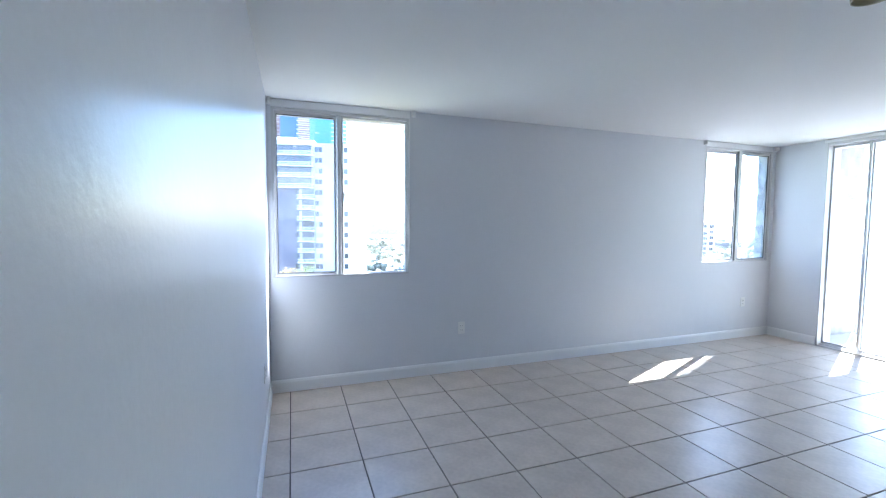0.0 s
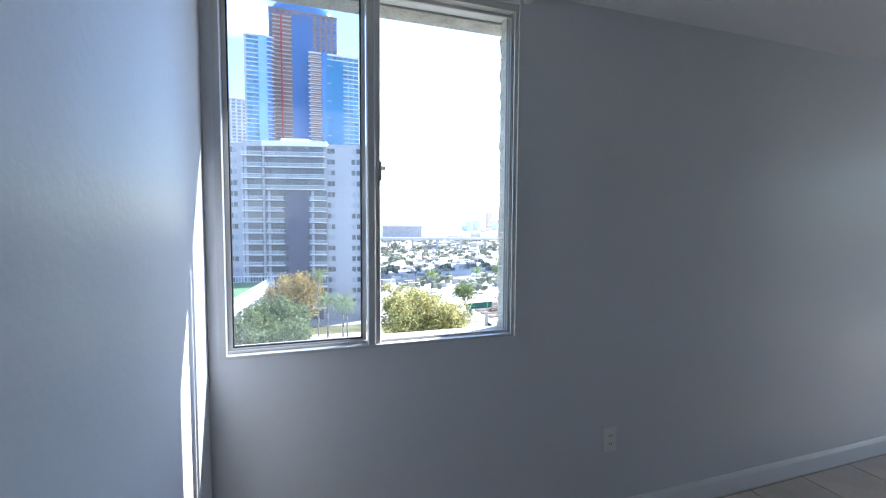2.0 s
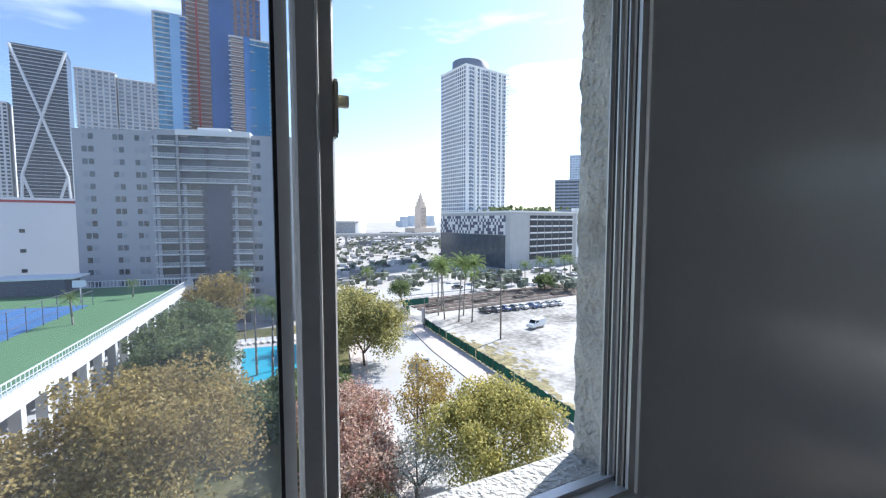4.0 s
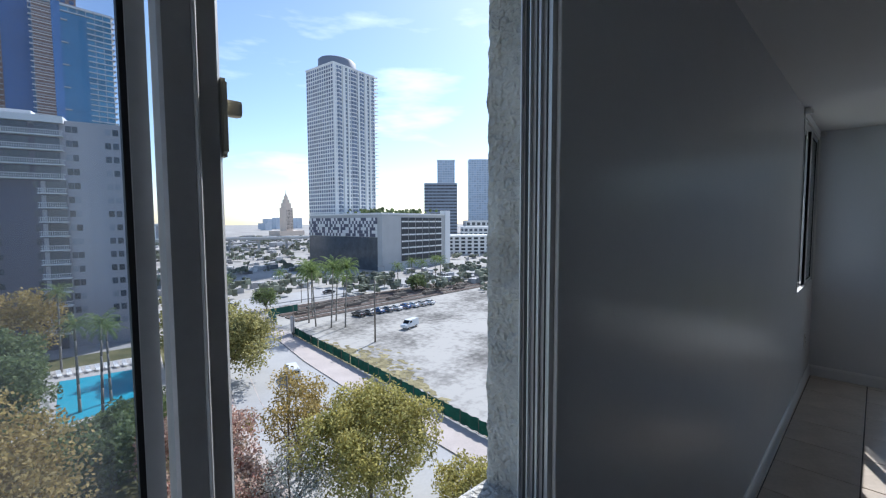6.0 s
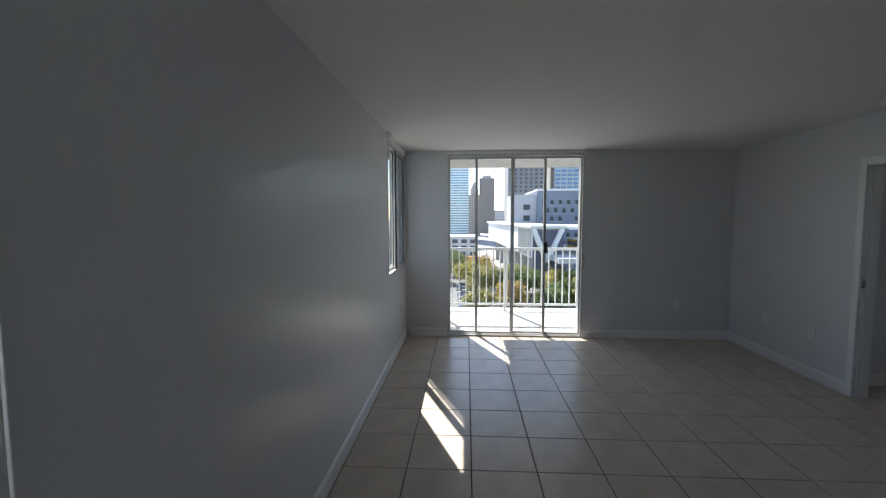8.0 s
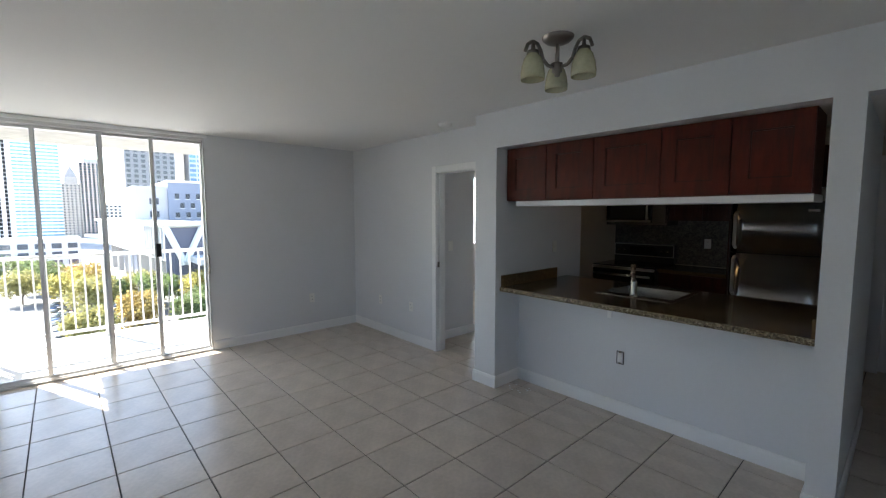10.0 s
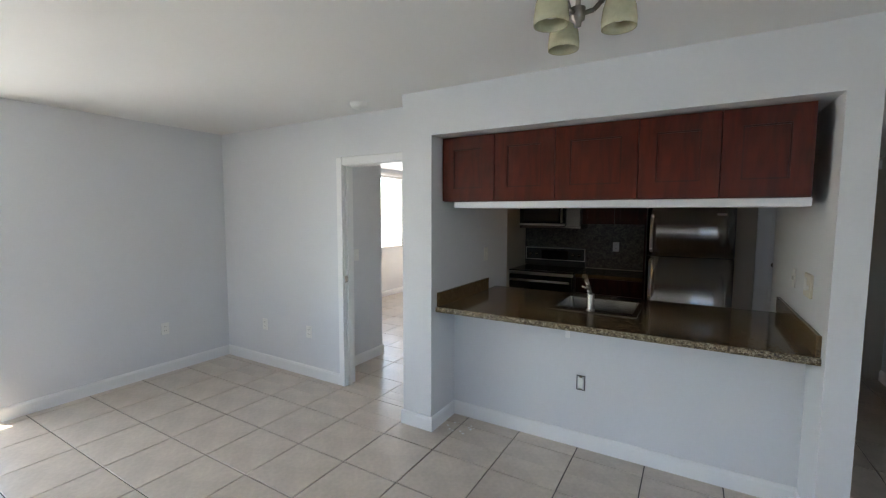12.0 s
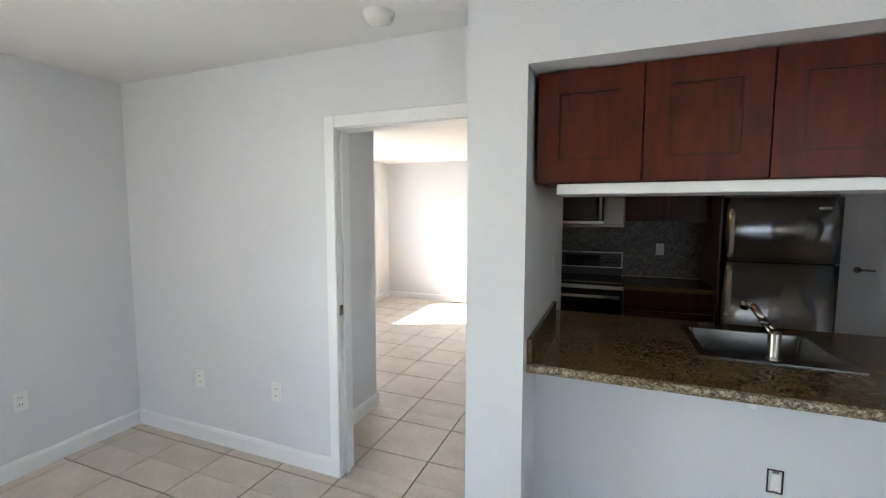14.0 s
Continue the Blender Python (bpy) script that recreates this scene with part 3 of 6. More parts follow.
def rail_run(p, q):
    """Top and bottom rail, posts and balusters between two floor points, local to the railing."""
    p, q = Vector(p), Vector(q)
    L = (q - p).length
    ang = math.degrees(math.atan2(q.y - p.y, q.x - p.x))
    m = pose(p.x, p.y, 0, 0, 0, ang)
    part("top_rail", bx(0, L, -0.028, 0.028, 1.055, 1.10, 0.006, 1, m), M_RAIL, rail)
    part("bottom_rail", bx(0, L, -0.018, 0.018, 0.095, 0.13, 0.004, 1, m), M_RAIL, rail)
    n = max(2, round(L / 0.118))
    first = None
    for i in range(1, n):
        if first is None:
            first = part("baluster", bx(-0.009, 0.009, -0.009, 0.009, 0.13, 1.055), M_RAIL, rail)
            ob = first
        else:
            ob = new("baluster", first.data)
            ob.parent = rail
        ob.location = m @ Vector((L * i / n, 0, 0))
        ob.rotation_euler = (0, 0, radians(ang))
    k = max(1, round(L / 1.4))
    for i in range(k + 1):
        part("post", bx(L * i / k - 0.02, L * i / k + 0.02, -0.02, 0.02, 0, 1.056, 0.003, 1, m), M_RAIL, rail)


rail_run((0, 1.80, 0), (0, -1.98, 0))
rail_run((-0.30, 1.80, 0), (-0.02, 1.80, 0))


# ---------------------------------------------------------------- sockets and small fixtures
def outlet(x, y, z, rz, kind="outlet"):
    o = empty("wall_" + kind, "white duplex socket plate on the wall" if kind == "outlet" else "white light switch plate on the wall", kind, x, y, z, rz, kind + " plates")
    part("plate", bx(-0.036, 0.036, -0.006, 0, -0.058, 0.058, 0.003, 2), M_PLAST, o)
    if kind == "outlet":
        for dz in (-0.021, 0.021):
            s = part("socket", bx(-0.017, 0.017, -0.0085, -0.006, dz - 0.014, dz + 0.014, 0.002), M_PLAST, o)
            part("slot", bx(-0.008, -0.005, -0.0092, -0.0085, dz - 0.003, dz + 0.007), M_BLACKP, s)
            part("slot", bx(0.005, 0.008, -0.0092, -0.0085, dz - 0.003, dz + 0.007), M_BLACKP, s)
    else:
        part("toggle", bx(-0.006, 0.006, -0.016, -0.006, -0.012, 0.012, 0.002), M_PLAST, o)
    return o


outlet(-4.32, 0, 0.42, 0)
outlet(-0.48, 0, 0.45, 0)
outlet(XL, -0.78, 0.44, 90)
outlet(0, -3.48, 0.44, -90)
outlet(-1.285, YD, 0.437, 180)
outlet(-0.635, YD, 0.425, 180)
outlet(-1.46, -4.62, 1.15, -90, "switch")
outlet(-2.845, -4.76, 1.22, -90, "switch")
outlet(-4.96, -4.64, 1.19, 90, "switch")

# uncovered socket box under the counter
ob_k = empty("open_socket", "uncovered electrical socket hanging in its wall box", "outlet", -3.815, -4.20, 0.447, 180)
part("wall_box", cells([-0.028, -0.023, 0.023, 0.028], [-0.004, 0.0], [-0.05, -0.045, 0.045, 0.05], lambda x, y, z: not (abs(x) < 0.023 and abs(z) < 0.045)), M_BLACKP, ob_k)
part("socket", bx(-0.016, 0.016, -0.012, -0.001, -0.036, 0.036, 0.002), M_PLAST, ob_k)
part("strap", bx(-0.010, 0.010, -0.007, -0.001, -0.048, 0.048, 0.001), M_NICKEL, ob_k)

intercom = empty("intercom", "ivory plastic wall intercom handset panel", "intercom", -4.96, -4.245, 1.20, 90)
part("panel", bx(-0.07, 0.07, -0.014, 0, -0.062, 0.062, 0.005, 2), M_IVORY, intercom)
part("grille", bx(-0.055, -0.005, -0.017, -0.013, -0.03, 0.04, 0.002), M_PLAST, intercom)
part("button", bx(0.015, 0.05, -0.02, -0.013, -0.02, 0.005, 0.003), M_PLAST, intercom)

detector = empty("smoke_detector", "round white smoke detector on the ceiling", "smoke detector", -2.18, -3.88, H)
db = bmesh.new()
lathe(db, [(0.0, -0.045), (0.035, -0.045), (0.045, -0.038), (0.058, -0.034), (0.066, -0.012), (0.066, -0.006), (0.07, 0.0)], 28)
part("housing", db, M_PLAST, detector)
db = bmesh.new()
lathe(db, [(0.0, -0.050), (0.012, -0.049), (0.014, -0.044)], 14)
part("test_button", db, M_PLAST, detector)

fl_ = bmesh.new()
rr = random.Random(5)
for i in range(16):
    x, y, a = rr.uniform(-3.10, -2.90), rr.uniform(-4.08, -3.90), rr.uniform(0, 6.28)
    r = rr.uniform(0.004, 0.011)
    fl_.faces.new([fl_.verts.new((x + r * rr.uniform(0.6, 1.2) * math.cos(a + k), y + r * rr.uniform(0.6, 1.2) * math.sin(a + k), 0.0012)) for k in (0, 1.3, 2.5, 3.8, 5.1)])
bmesh.ops.solidify(fl_, geom=fl_.faces[:], thickness=0.001)
tagged(mesh_ob("paint_flecks", fl_, M_TRIM), "white paint flecks fallen on the tiles", "paint flecks", kind="stuff")

# ---------------------------------------------------------------- ceiling light with three shades
lampg = empty("ceiling_light", "brushed nickel ceiling light with three alabaster glass shades", "ceiling light", -4.035, -2.925, H)
cb = bmesh.new()
lathe(cb, [(0.0, -0.034), (0.03, -0.034), (0.06, -0.022), (0.075, -0.008), (0.077, 0.0)], 28)
part("canopy", cb, M_LAMPM, lampg)
cb = bmesh.new()
cyl(cb, (0, 0, -0.03), (0, 0, -0.13), 0.009)
lathe(cb, [(0.0, -0.19), (0.012, -0.186), (0.014, -0.17), (0.024, -0.165), (0.026, -0.125), (0.012, -0.12)], 18)
part("stem", cb, M_LAMPM, lampg)
for k in range(3):
    a = radians(-55 + 120 * k)
    c, s = math.cos(a), math.sin(a)
    arm = bmesh.new()
    pts = [(0.02, -0.145), (0.06, -0.14), (0.09, -0.115), (0.105, -0.075), (0.125, -0.045), (0.155, -0.035), (0.185, -0.05), (0.20, -0.085)]
    tube(arm, [(r * 0.88 * c, r * 0.88 * s, z) for r, z in pts], 0.0085)
    am = part("arm", arm, M_LAMPM, lampg)
    sh = bmesh.new()
    m = pose(0.135 * c, 0.135 * s, 0)
    lathe(sh, [(0.008, -0.04), (0.010, -0.075), (0.028, -0.08), (0.031, -0.095)], 16, m)
    part("socket_cup", sh, M_LAMPM, am)
    sh = bmesh.new()
    lathe(sh, [(0.026, -0.094), (0.042, -0.115), (0.053, -0.15), (0.058, -0.19), (0.057, -0.215), (0.053, -0.214), (0.053, -0.19), (0.048, -0.152), (0.036, -0.118), (0.02, -0.10)], 24, m)
    part("shade", sh, M_ALAB, am, "marbled cream-green glass shade")
    sh = bmesh.new()
    lathe(sh, [(0.012, -0.10), (0.02, -0.13), (0.024, -0.165), (0.018, -0.188), (0.0, -0.195)], 14, m)
    part("bulb", sh, M_PLAST, am)

# ---------------------------------------------------------------- kitchen
cab_x = [-2.862, -3.262, -3.667, -4.134, -4.522, -4.894]


def shaker_front(bm, x0, x1, z0, z1, y, t=0.02, rail_w=0.062):
    """Door front on the plane y, facing +y: frame, recessed panel and a small step."""
    xs, zs = [x0, x0 + rail_w, x1 - rail_w, x1], [z0, z0 + rail_w, z1 - rail_w, z1]
    fr = cells(xs, [y, y + t], zs, lambda x, yy, z: not (xs[1] < x < xs[2] and zs[1] < z < zs[2]))
    return fr, bx(xs[1] - 0.004, xs[2] + 0.004, y, y + t - 0.009, zs[1] - 0.004, zs[2] + 0.004)


for i in range(5):
    a, b = cab_x[i + 1], cab_x[i]
    u = empty("wall_cabinet", "glossy dark cherry wall cabinet with a shaker door", "cabinet", (a + b) / 2, -4.15, 1.657, 0, "cabinets over the counter")
    w = (b - a) / 2
    part("body", bx(-w + 0.001, w - 0.001, -0.17, 0.148, 0, 0.447), M_WOOD, u)
    fr, pn = shaker_front(None, -w + 0.003, w - 0.003, 0.004, 0.443, 0.150, 0.02, 0.085)
    dr = part("door", fr, M_WOOD, u)
    part("door_panel", pn, M_WOOD, dr)
    bead = bmesh.new()
    for q in ((-w + 0.088, -w + 0.096, 0.089, 0.358), (w - 0.096, w - 0.088, 0.089, 0.358)):
        box(bead, q[0], q[1], 0.160, 0.166, q[2], q[3])
    for q in (0.089, 0.350):
        box(bead, -w + 0.096, w - 0.096, 0.160, 0.166, q, q + 0.008)
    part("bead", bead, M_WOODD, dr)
tagged(mesh_ob("cabinet_light_rail", bx(-4.90, -2.945, -4.33, -4.005, 1.612, 1.655, 0.003), M_TRIM), "white painted board under the wall cabinets", "trim board", kind="structure")
tagged(mesh_ob("ceiling_kitchen_soffit", bx(-4.958, -2.847, -4.33, YK - 0.102, 2.108, 2.20), M_WALL), kind="structure")

# counter with sink cut-out
SX0, SX1, SY0, SY1 = -4.127, -3.545, -4.87, -4.305
ct = cells([-4.958, SX0 + 0.02, SX1 - 0.02, -2.847], [-5.00, SY0 + 0.02, SY1 - 0.02, -3.93], [0.862, 0.902], lambda x, y, z: not (SX0 + 0.02 < x < SX1 - 0.02 and SY0 + 0.02 < y < SY1 - 0.02))
counter = tagged(mesh_ob("countertop", ct, M_GRAN), "polished brown speckled granite countertop on the half wall", "countertop")
lip = bmesh.new()
for i in range(70):
    xa, xb = -4.958 + 2.111 * i / 70, -4.958 + 2.111 * (i + 1) / 70
    q = [(-3.93, 0.902), (-3.918 + 0.004 * noise.noise((i * 0.9, 0, 1)), 0.897), (-3.912 + 0.006 * noise.noise((i * 0.7, 3, 0)), 0.88), (-3.918 + 0.006 * noise.noise((i * 1.1, 5, 2)), 0.866), (-3.93, 0.862)]
    q2 = [(-3.93, 0.902), (-3.918 + 0.004 * noise.noise(((i + 1) * 0.9, 0, 1)), 0.897), (-3.912 + 0.006 * noise.noise(((i + 1) * 0.7, 3, 0)), 0.88), (-3.918 + 0.006 * noise.noise(((i + 1) * 1.1, 5, 2)), 0.866), (-3.93, 0.862)]
    for k in range(4):
        lip.faces.new([lip.verts.new(c) for c in ((xa, *q[k]), (xb, *q2[k]), (xb, *q2[k + 1]), (xa, *q[k + 1]))])
bmesh.ops.remove_doubles(lip, verts=lip.verts[:], dist=0.0004)
bmesh.ops.recalc_face_normals(lip, faces=lip.faces[:])
part("chiselled_edge", lip, granite_mat("granite_edge", [(0.03, 0.02, 0.012), (0.12, 0.085, 0.045), (0.27, 0.22, 0.14), (0.46, 0.41, 0.31)], 150, 0.4), counter, "lighter chiselled granite edge")
part("side_splash", bx(-2.868, -2.847, -4.79, -3.93, 0.903, 1.005, 0.002), M_GRAN, counter)
part("side_splash", bx(-4.958, -4.937, -5.04, -3.93, 0.903, 1.005, 0.002), M_GRAN, counter)
bracket = empty("counter_bracket", "white metal bracket under the granite overhang", "bracket", -3.72, -4.20, 0.862)
part("arm", bx(-0.014, 0.014, 0, 0.20, -0.012, -0.001), M_TRIM, bracket)
part("leg", bx(-0.014, 0.014, 0.0, 0.010, -0.12, -0.012), M_TRIM, bracket)

sink = empty("kitchen_sink", "stainless steel drop-in single bowl sink", "sink", (SX0 + SX1) / 2, (SY0 + SY1) / 2, 0.902)
hx, hy = (SX1 - SX0) / 2, (SY1 - SY0) / 2
part("rim", cells([-hx, -hx + 0.034, hx - 0.034, hx], [-hy, -hy + 0.035, hy - 0.10, hy], [0.0005, 0.005], lambda x, y, z: not (abs(x) < hx - 0.034 and -hy + 0.035 < y < hy - 0.10)), M_SINK, sink)
bowl = bmesh.new()
lo = [(-hx + 0.06, -hy + 0.06), (hx - 0.06, -hy + 0.06), (hx - 0.06, hy - 0.125), (-hx + 0.06, hy - 0.125)]
hi_ = [(-hx + 0.034, -hy + 0.034), (hx - 0.034, -hy + 0.034), (hx - 0.034, hy - 0.099), (-hx + 0.034, hy - 0.099)]
vl = [bowl.verts.new((x, y, -0.17)) for x, y in lo]
vh = [bowl.verts.new((x, y, 0.004)) for x, y in hi_]
for i in range(4):
    bowl.faces.new((vl[i], vh[i], vh[(i + 1) % 4], vl[(i + 1) % 4]))
bowl.faces.new(vl)
bmesh.ops.bevel(bowl, geom=[e for e in bowl.edges if not e.is_boundary], offset=0.02, segments=3, affect="EDGES")
part("bowl", bowl, M_SINK, sink)
faucet = empty("kitchen_faucet", "brushed nickel single lever pull-out faucet", "faucet", -3.83, -4.36, 0.908)
fb = bmesh.new()
lathe(fb, [(0.0, 0.125), (0.022, 0.122), (0.025, 0.11), (0.023, 0.02), (0.03, 0.004), (0.032, 0.0)], 20)
part("body", fb, M_NICKEL, faucet)
fb = bmesh.new()
tube(fb, [(0, 0, 0.09), (0.03, -0.05, 0.16), (0.055, -0.10, 0.205), (0.07, -0.14, 0.215)], 0.016, 12)
cyl(fb, (0.07, -0.14, 0.222), (0.078, -0.155, 0.185), 0.020, 0.018, 14)
part("spout", fb, M_NICKEL, faucet)
fb = bmesh.new()
tube(fb, [(0, 0, 0.12), (0.02, 0.0, 0.15), (0.06, 0.01, 0.165)], 0.008)
part("lever", fb, M_NICKEL, faucet)

# range
stove = empty("range", "stainless steel and black glass electric range", "stove", -2.90, -6.48, 0)
part("body", bx(-0.379, 0.379, -0.36, 0.30, 0.05, 0.895, 0.004), M_BLACKP, stove)
part("cooktop", bx(-0.38, 0.38, -0.33, 0.33, 0.896, 0.91, 0.003), M_BLACK, stove)
ovd = part("oven_door", bx(-0.375, 0.375, 0.30, 0.335, 0.25, 0.86, 0.006), M_BLACK, stove, "black glass oven door")
hb = bmesh.new()
cyl(hb, (-0.35, 0.375, 0.80), (0.35, 0.375, 0.80), 0.013)
for sx in (-0.32, 0.32):
    cyl(hb, (sx, 0.33, 0.80), (sx, 0.375, 0.80), 0.009)
part("handle", hb, M_STEEL, ovd, "steel bar handle")
part("trim", bx(-0.378, 0.378, 0.30, 0.338, 0.862, 0.893, 0.003), M_STEEL, stove)
part("drawer", bx(-0.375, 0.375, 0.30, 0.33, 0.07, 0.24, 0.005), M_STEEL, stove)
pan = part("control_panel", bx(-0.38, 0.38, -0.36, -0.27, 0.91, 1.15, 0.006), M_BLACKP, stove)
part("panel_rim", cells([-0.381, -0.372, 0.372, 0.381], [-0.272, -0.264], [0.985, 0.993, 1.135, 1.145], lambda x, y, z: not (abs(x) < 0.372 and 0.993 < z < 1.135)), M_STEEL, pan)
part("display", bx(-0.17, 0.17, -0.27, -0.266, 0.99, 1.11), M_BLACK, pan)
for kx in (-0.31, -0.235, 0.235, 0.31):
    kb = bmesh.new()
    lathe(kb, [(0.0, 0.022), (0.018, 0.02), (0.022, 0.0)], 16, pose(kx, -0.268, 1.055, -90, 0, 0))
    part("knob", kb, M_NICKEL, pan)
micro = empty("microwave", "over-the-range microwave in stainless steel and black", "microwave", -2.90, -6.65, 1.40)
part("body", bx(-0.379, 0.379, -0.20, 0.17, 0.0, 0.42, 0.004), M_SINK, micro)
md = part("door", bx(-0.20, 0.37, 0.17, 0.195, 0.03, 0.41, 0.004), M_BLACK, micro)
part("window", bx(-0.12, 0.32, 0.195, 0.198, 0.09, 0.35), M_BLACKP, md)
part("trim", bx(-0.20, 0.37, 0.195, 0.199, 0.035, 0.06, 0.001), M_STEEL, md)
hb = bmesh.new()
cyl(hb, (-0.165, 0.235, 0.07), (-0.165, 0.235, 0.37), 0.012)
for hz in (0.09, 0.35):
    cyl(hb, (-0.165, 0.19, hz), (-0.165, 0.235, hz), 0.008)
part("handle", hb, M_STEEL, md)
part("keypad", bx(-0.37, -0.215, 0.17, 0.193, 0.03, 0.41, 0.003), M_SINK, micro)

# counter and cabinets between range and refrigerator, and above
part_base = empty("base_cabinet", "dark cherry base cabinet beside the range", "cabinet", -3.64, -6.55, 0)
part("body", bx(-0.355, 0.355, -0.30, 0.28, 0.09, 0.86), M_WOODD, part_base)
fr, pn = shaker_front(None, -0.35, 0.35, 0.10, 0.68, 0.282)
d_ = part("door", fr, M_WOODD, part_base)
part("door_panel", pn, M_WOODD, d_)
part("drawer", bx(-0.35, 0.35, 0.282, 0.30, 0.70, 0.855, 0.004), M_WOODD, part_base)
part("toe_kick", bx(-0.355, 0.355, -0.30, 0.21, 0, 0.09), M_BLACKP, part_base)
tagged(mesh_ob("back_countertop", bx(-3.995, -3.285, -6.855, -6.23, 0.862, 0.90, 0.004), M_GRAN), "brown granite worktop beside the range", "countertop")
bsp = tagged(mesh_ob("backsplash", bx(-3.995, -2.47, YB + 0.001, YB + 0.007, 0.905, 1.47), M_MOSAIC), "grey-brown stone mosaic backsplash", "backsplash", kind="structure")
for i, (cx, w, z0_, z1_) in enumerate(((-3.64, 0.355, 1.46, 2.2), (-2.90, 0.379, 1.824, 2.2), (-4.40, 0.40, 1.80, 2.2))):
    u = empty("wall_cabinet", "dark cherry wall cabinet against the kitchen's back wall", "cabinet", cx, -6.70, z0_, 0, "cabinets on the back wall")
    hgt = z1_ - z0_
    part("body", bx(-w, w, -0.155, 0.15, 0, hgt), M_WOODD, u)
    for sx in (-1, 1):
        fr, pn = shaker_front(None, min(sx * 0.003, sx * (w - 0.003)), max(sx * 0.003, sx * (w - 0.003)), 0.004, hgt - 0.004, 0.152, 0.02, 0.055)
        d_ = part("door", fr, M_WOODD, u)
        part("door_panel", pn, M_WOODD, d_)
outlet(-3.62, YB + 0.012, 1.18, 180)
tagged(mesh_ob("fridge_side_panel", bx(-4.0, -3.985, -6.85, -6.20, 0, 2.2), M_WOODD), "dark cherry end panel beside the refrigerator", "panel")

fridge = empty("refrigerator", "stainless steel top-freezer refrigerator with bar handles", "refrigerator", -4.39, -6.52, 0)
part("cabinet", bx(-0.375, 0.375, -0.32, 0.26, 0.03, 1.66, 0.006), M_BLACKP, fridge, "black refrigerator side")


def bowed_door(z0_, z1_):
    bm = bmesh.new()
    n = 12
    front, back = [], []
    for i in range(n + 1):
        x = -0.378 + 0.756 * i / n
        yb = 0.325 + 0.018 * (1 - (x / 0.378) ** 2) - (0.012 if i in (0, n) else 0)
        front.append([bm.verts.new((x, yb, z)) for z in (z0_, z1_)])
        back.append([bm.verts.new((x, 0.262, z)) for z in (z0_, z1_)])
    for i in range(n):
        bm.faces.new((front[i][0], front[i + 1][0], front[i + 1][1], front[i][1])).smooth = True
        bm.faces.new((front[i][1], front[i + 1][1], back[i + 1][1], back[i][1]))
        bm.faces.new((back[i][0], back[i + 1][0], front[i + 1][0], front[i][0]))
    for s in (front[0] + back[0][::-1], front[n] + back[n][::-1]):
        bm.faces.new(s)
    bmesh.ops.recalc_face_normals(bm, faces=bm.faces[:])
    return bm


for za, zb, h0, h1 in ((1.155, 1.66, 1.20, 1.56), (0.08, 1.145, 0.72, 1.11)):
    d_ = part("door", bowed_door(za, zb), M_FRIDGE, fridge)
    hb = bmesh.new()
    tube(hb, [(0.335, 0.335, h0), (0.335, 0.388, h0 + 0.03), (0.335, 0.388, h1 - 0.03), (0.335, 0.335, h1)], 0.016, 10)
    # white metal puts the handle's bright highlight into its colour
    part("handle", hb, M_ALUW, d_, "bar handle, paled for its highlight")
part("badge", bx(-0.30, -0.22, 0.335, 0.339, 1.565, 1.585, 0.001), M_PLAST, fridge)
part("base_grille", bx(-0.37, 0.37, 0.25, 0.27, 0.0, 0.07), M_BLACKP, fridge)

# kitchen ceiling lamp: the only lamp that burns
kl = empty("kitchen_ceiling_lamp", "small square warm kitchen ceiling lamp, switched on", "ceiling light", -3.2, -5.4, H)
part("base", bx(-0.11, 0.11, -0.11, 0.11, -0.03, 0, 0.004), M_NICKEL, kl)
glow = bpy.data.materials.new("warm_lamp_glass")
glow.use_nodes = True
gb = glow.node_tree.nodes["Principled BSDF"]
gb.inputs["Base Color"].default_value = (0.9, 0.8, 0.6, 1)
gb.inputs["Emission Color"].default_value = (1.0, 0.62, 0.26, 1)
gb.inputs["Emission Strength"].default_value = 0.42
part("diffuser", bx(-0.10, 0.10, -0.10, 0.10, -0.085, -0.03, 0.015, 2), glow, kl, "glowing warm glass diffuser")

# bedroom window
w3 = tagged(new("window_3"), "aluminium framed bedroom window with bright daylight", "window", kind="structure")
part("window_frame", cells([BX - 0.004, BX + 0.08], [BW[0], BW[0] + 0.03, -7.52, -7.48, BW[1] - 0.03, BW[1]], [BW[2], BW[2] + 0.03, BW[3] - 0.03, BW[3]],
     lambda x, y, z: not ((BW[0] + 0.03 < y < -7.52 or -7.48 < y < BW[1] - 0.03) and BW[2] + 0.03 < z < BW[3] - 0.03)), M_ALUW, w3)
for a, b in ((BW[0] + 0.03, -7.52), (-7.48, BW[1] - 0.03)):
    p = part("pane", bx(BX + 0.035, BX + 0.039, a, b, BW[2] + 0.03, BW[3] - 0.03), M_GLASS, w3)
    p.visible_shadow = False
part("blind_rail", bx(BX - 0.06, BX - 0.006, BW[0] - 0.05, BW[1] + 0.05, BW[3] + 0.01, BW[3] + 0.06, 0.006), M_TRIM, w3)

# ---------------------------------------------------------------- outside: materials
G = -24.0
M_GROUND = mat("dry_ground", (0.37, 0.35, 0.325), 0.95, 0, 0.25, 0.02, 0.4, 0.0, 0.2)
M_ROAD = mat("worn_asphalt", (0.41, 0.405, 0.40), 0.9, 0, 0.12, 0.15, 3.0, 0.2, 0.2)
M_PAVE = mat("pavement_concrete", (0.50, 0.44, 0.41), 0.9, 0, 0.12, 0.3, 4.0, 0.2, 0.2)
M_LOT = mat("gravel_lot", (0.19, 0.18, 0.165), 0.95, 0, 0.25, 0.07, 0.9, 0.3, 0.2, second=(0.35, 0.335, 0.31))
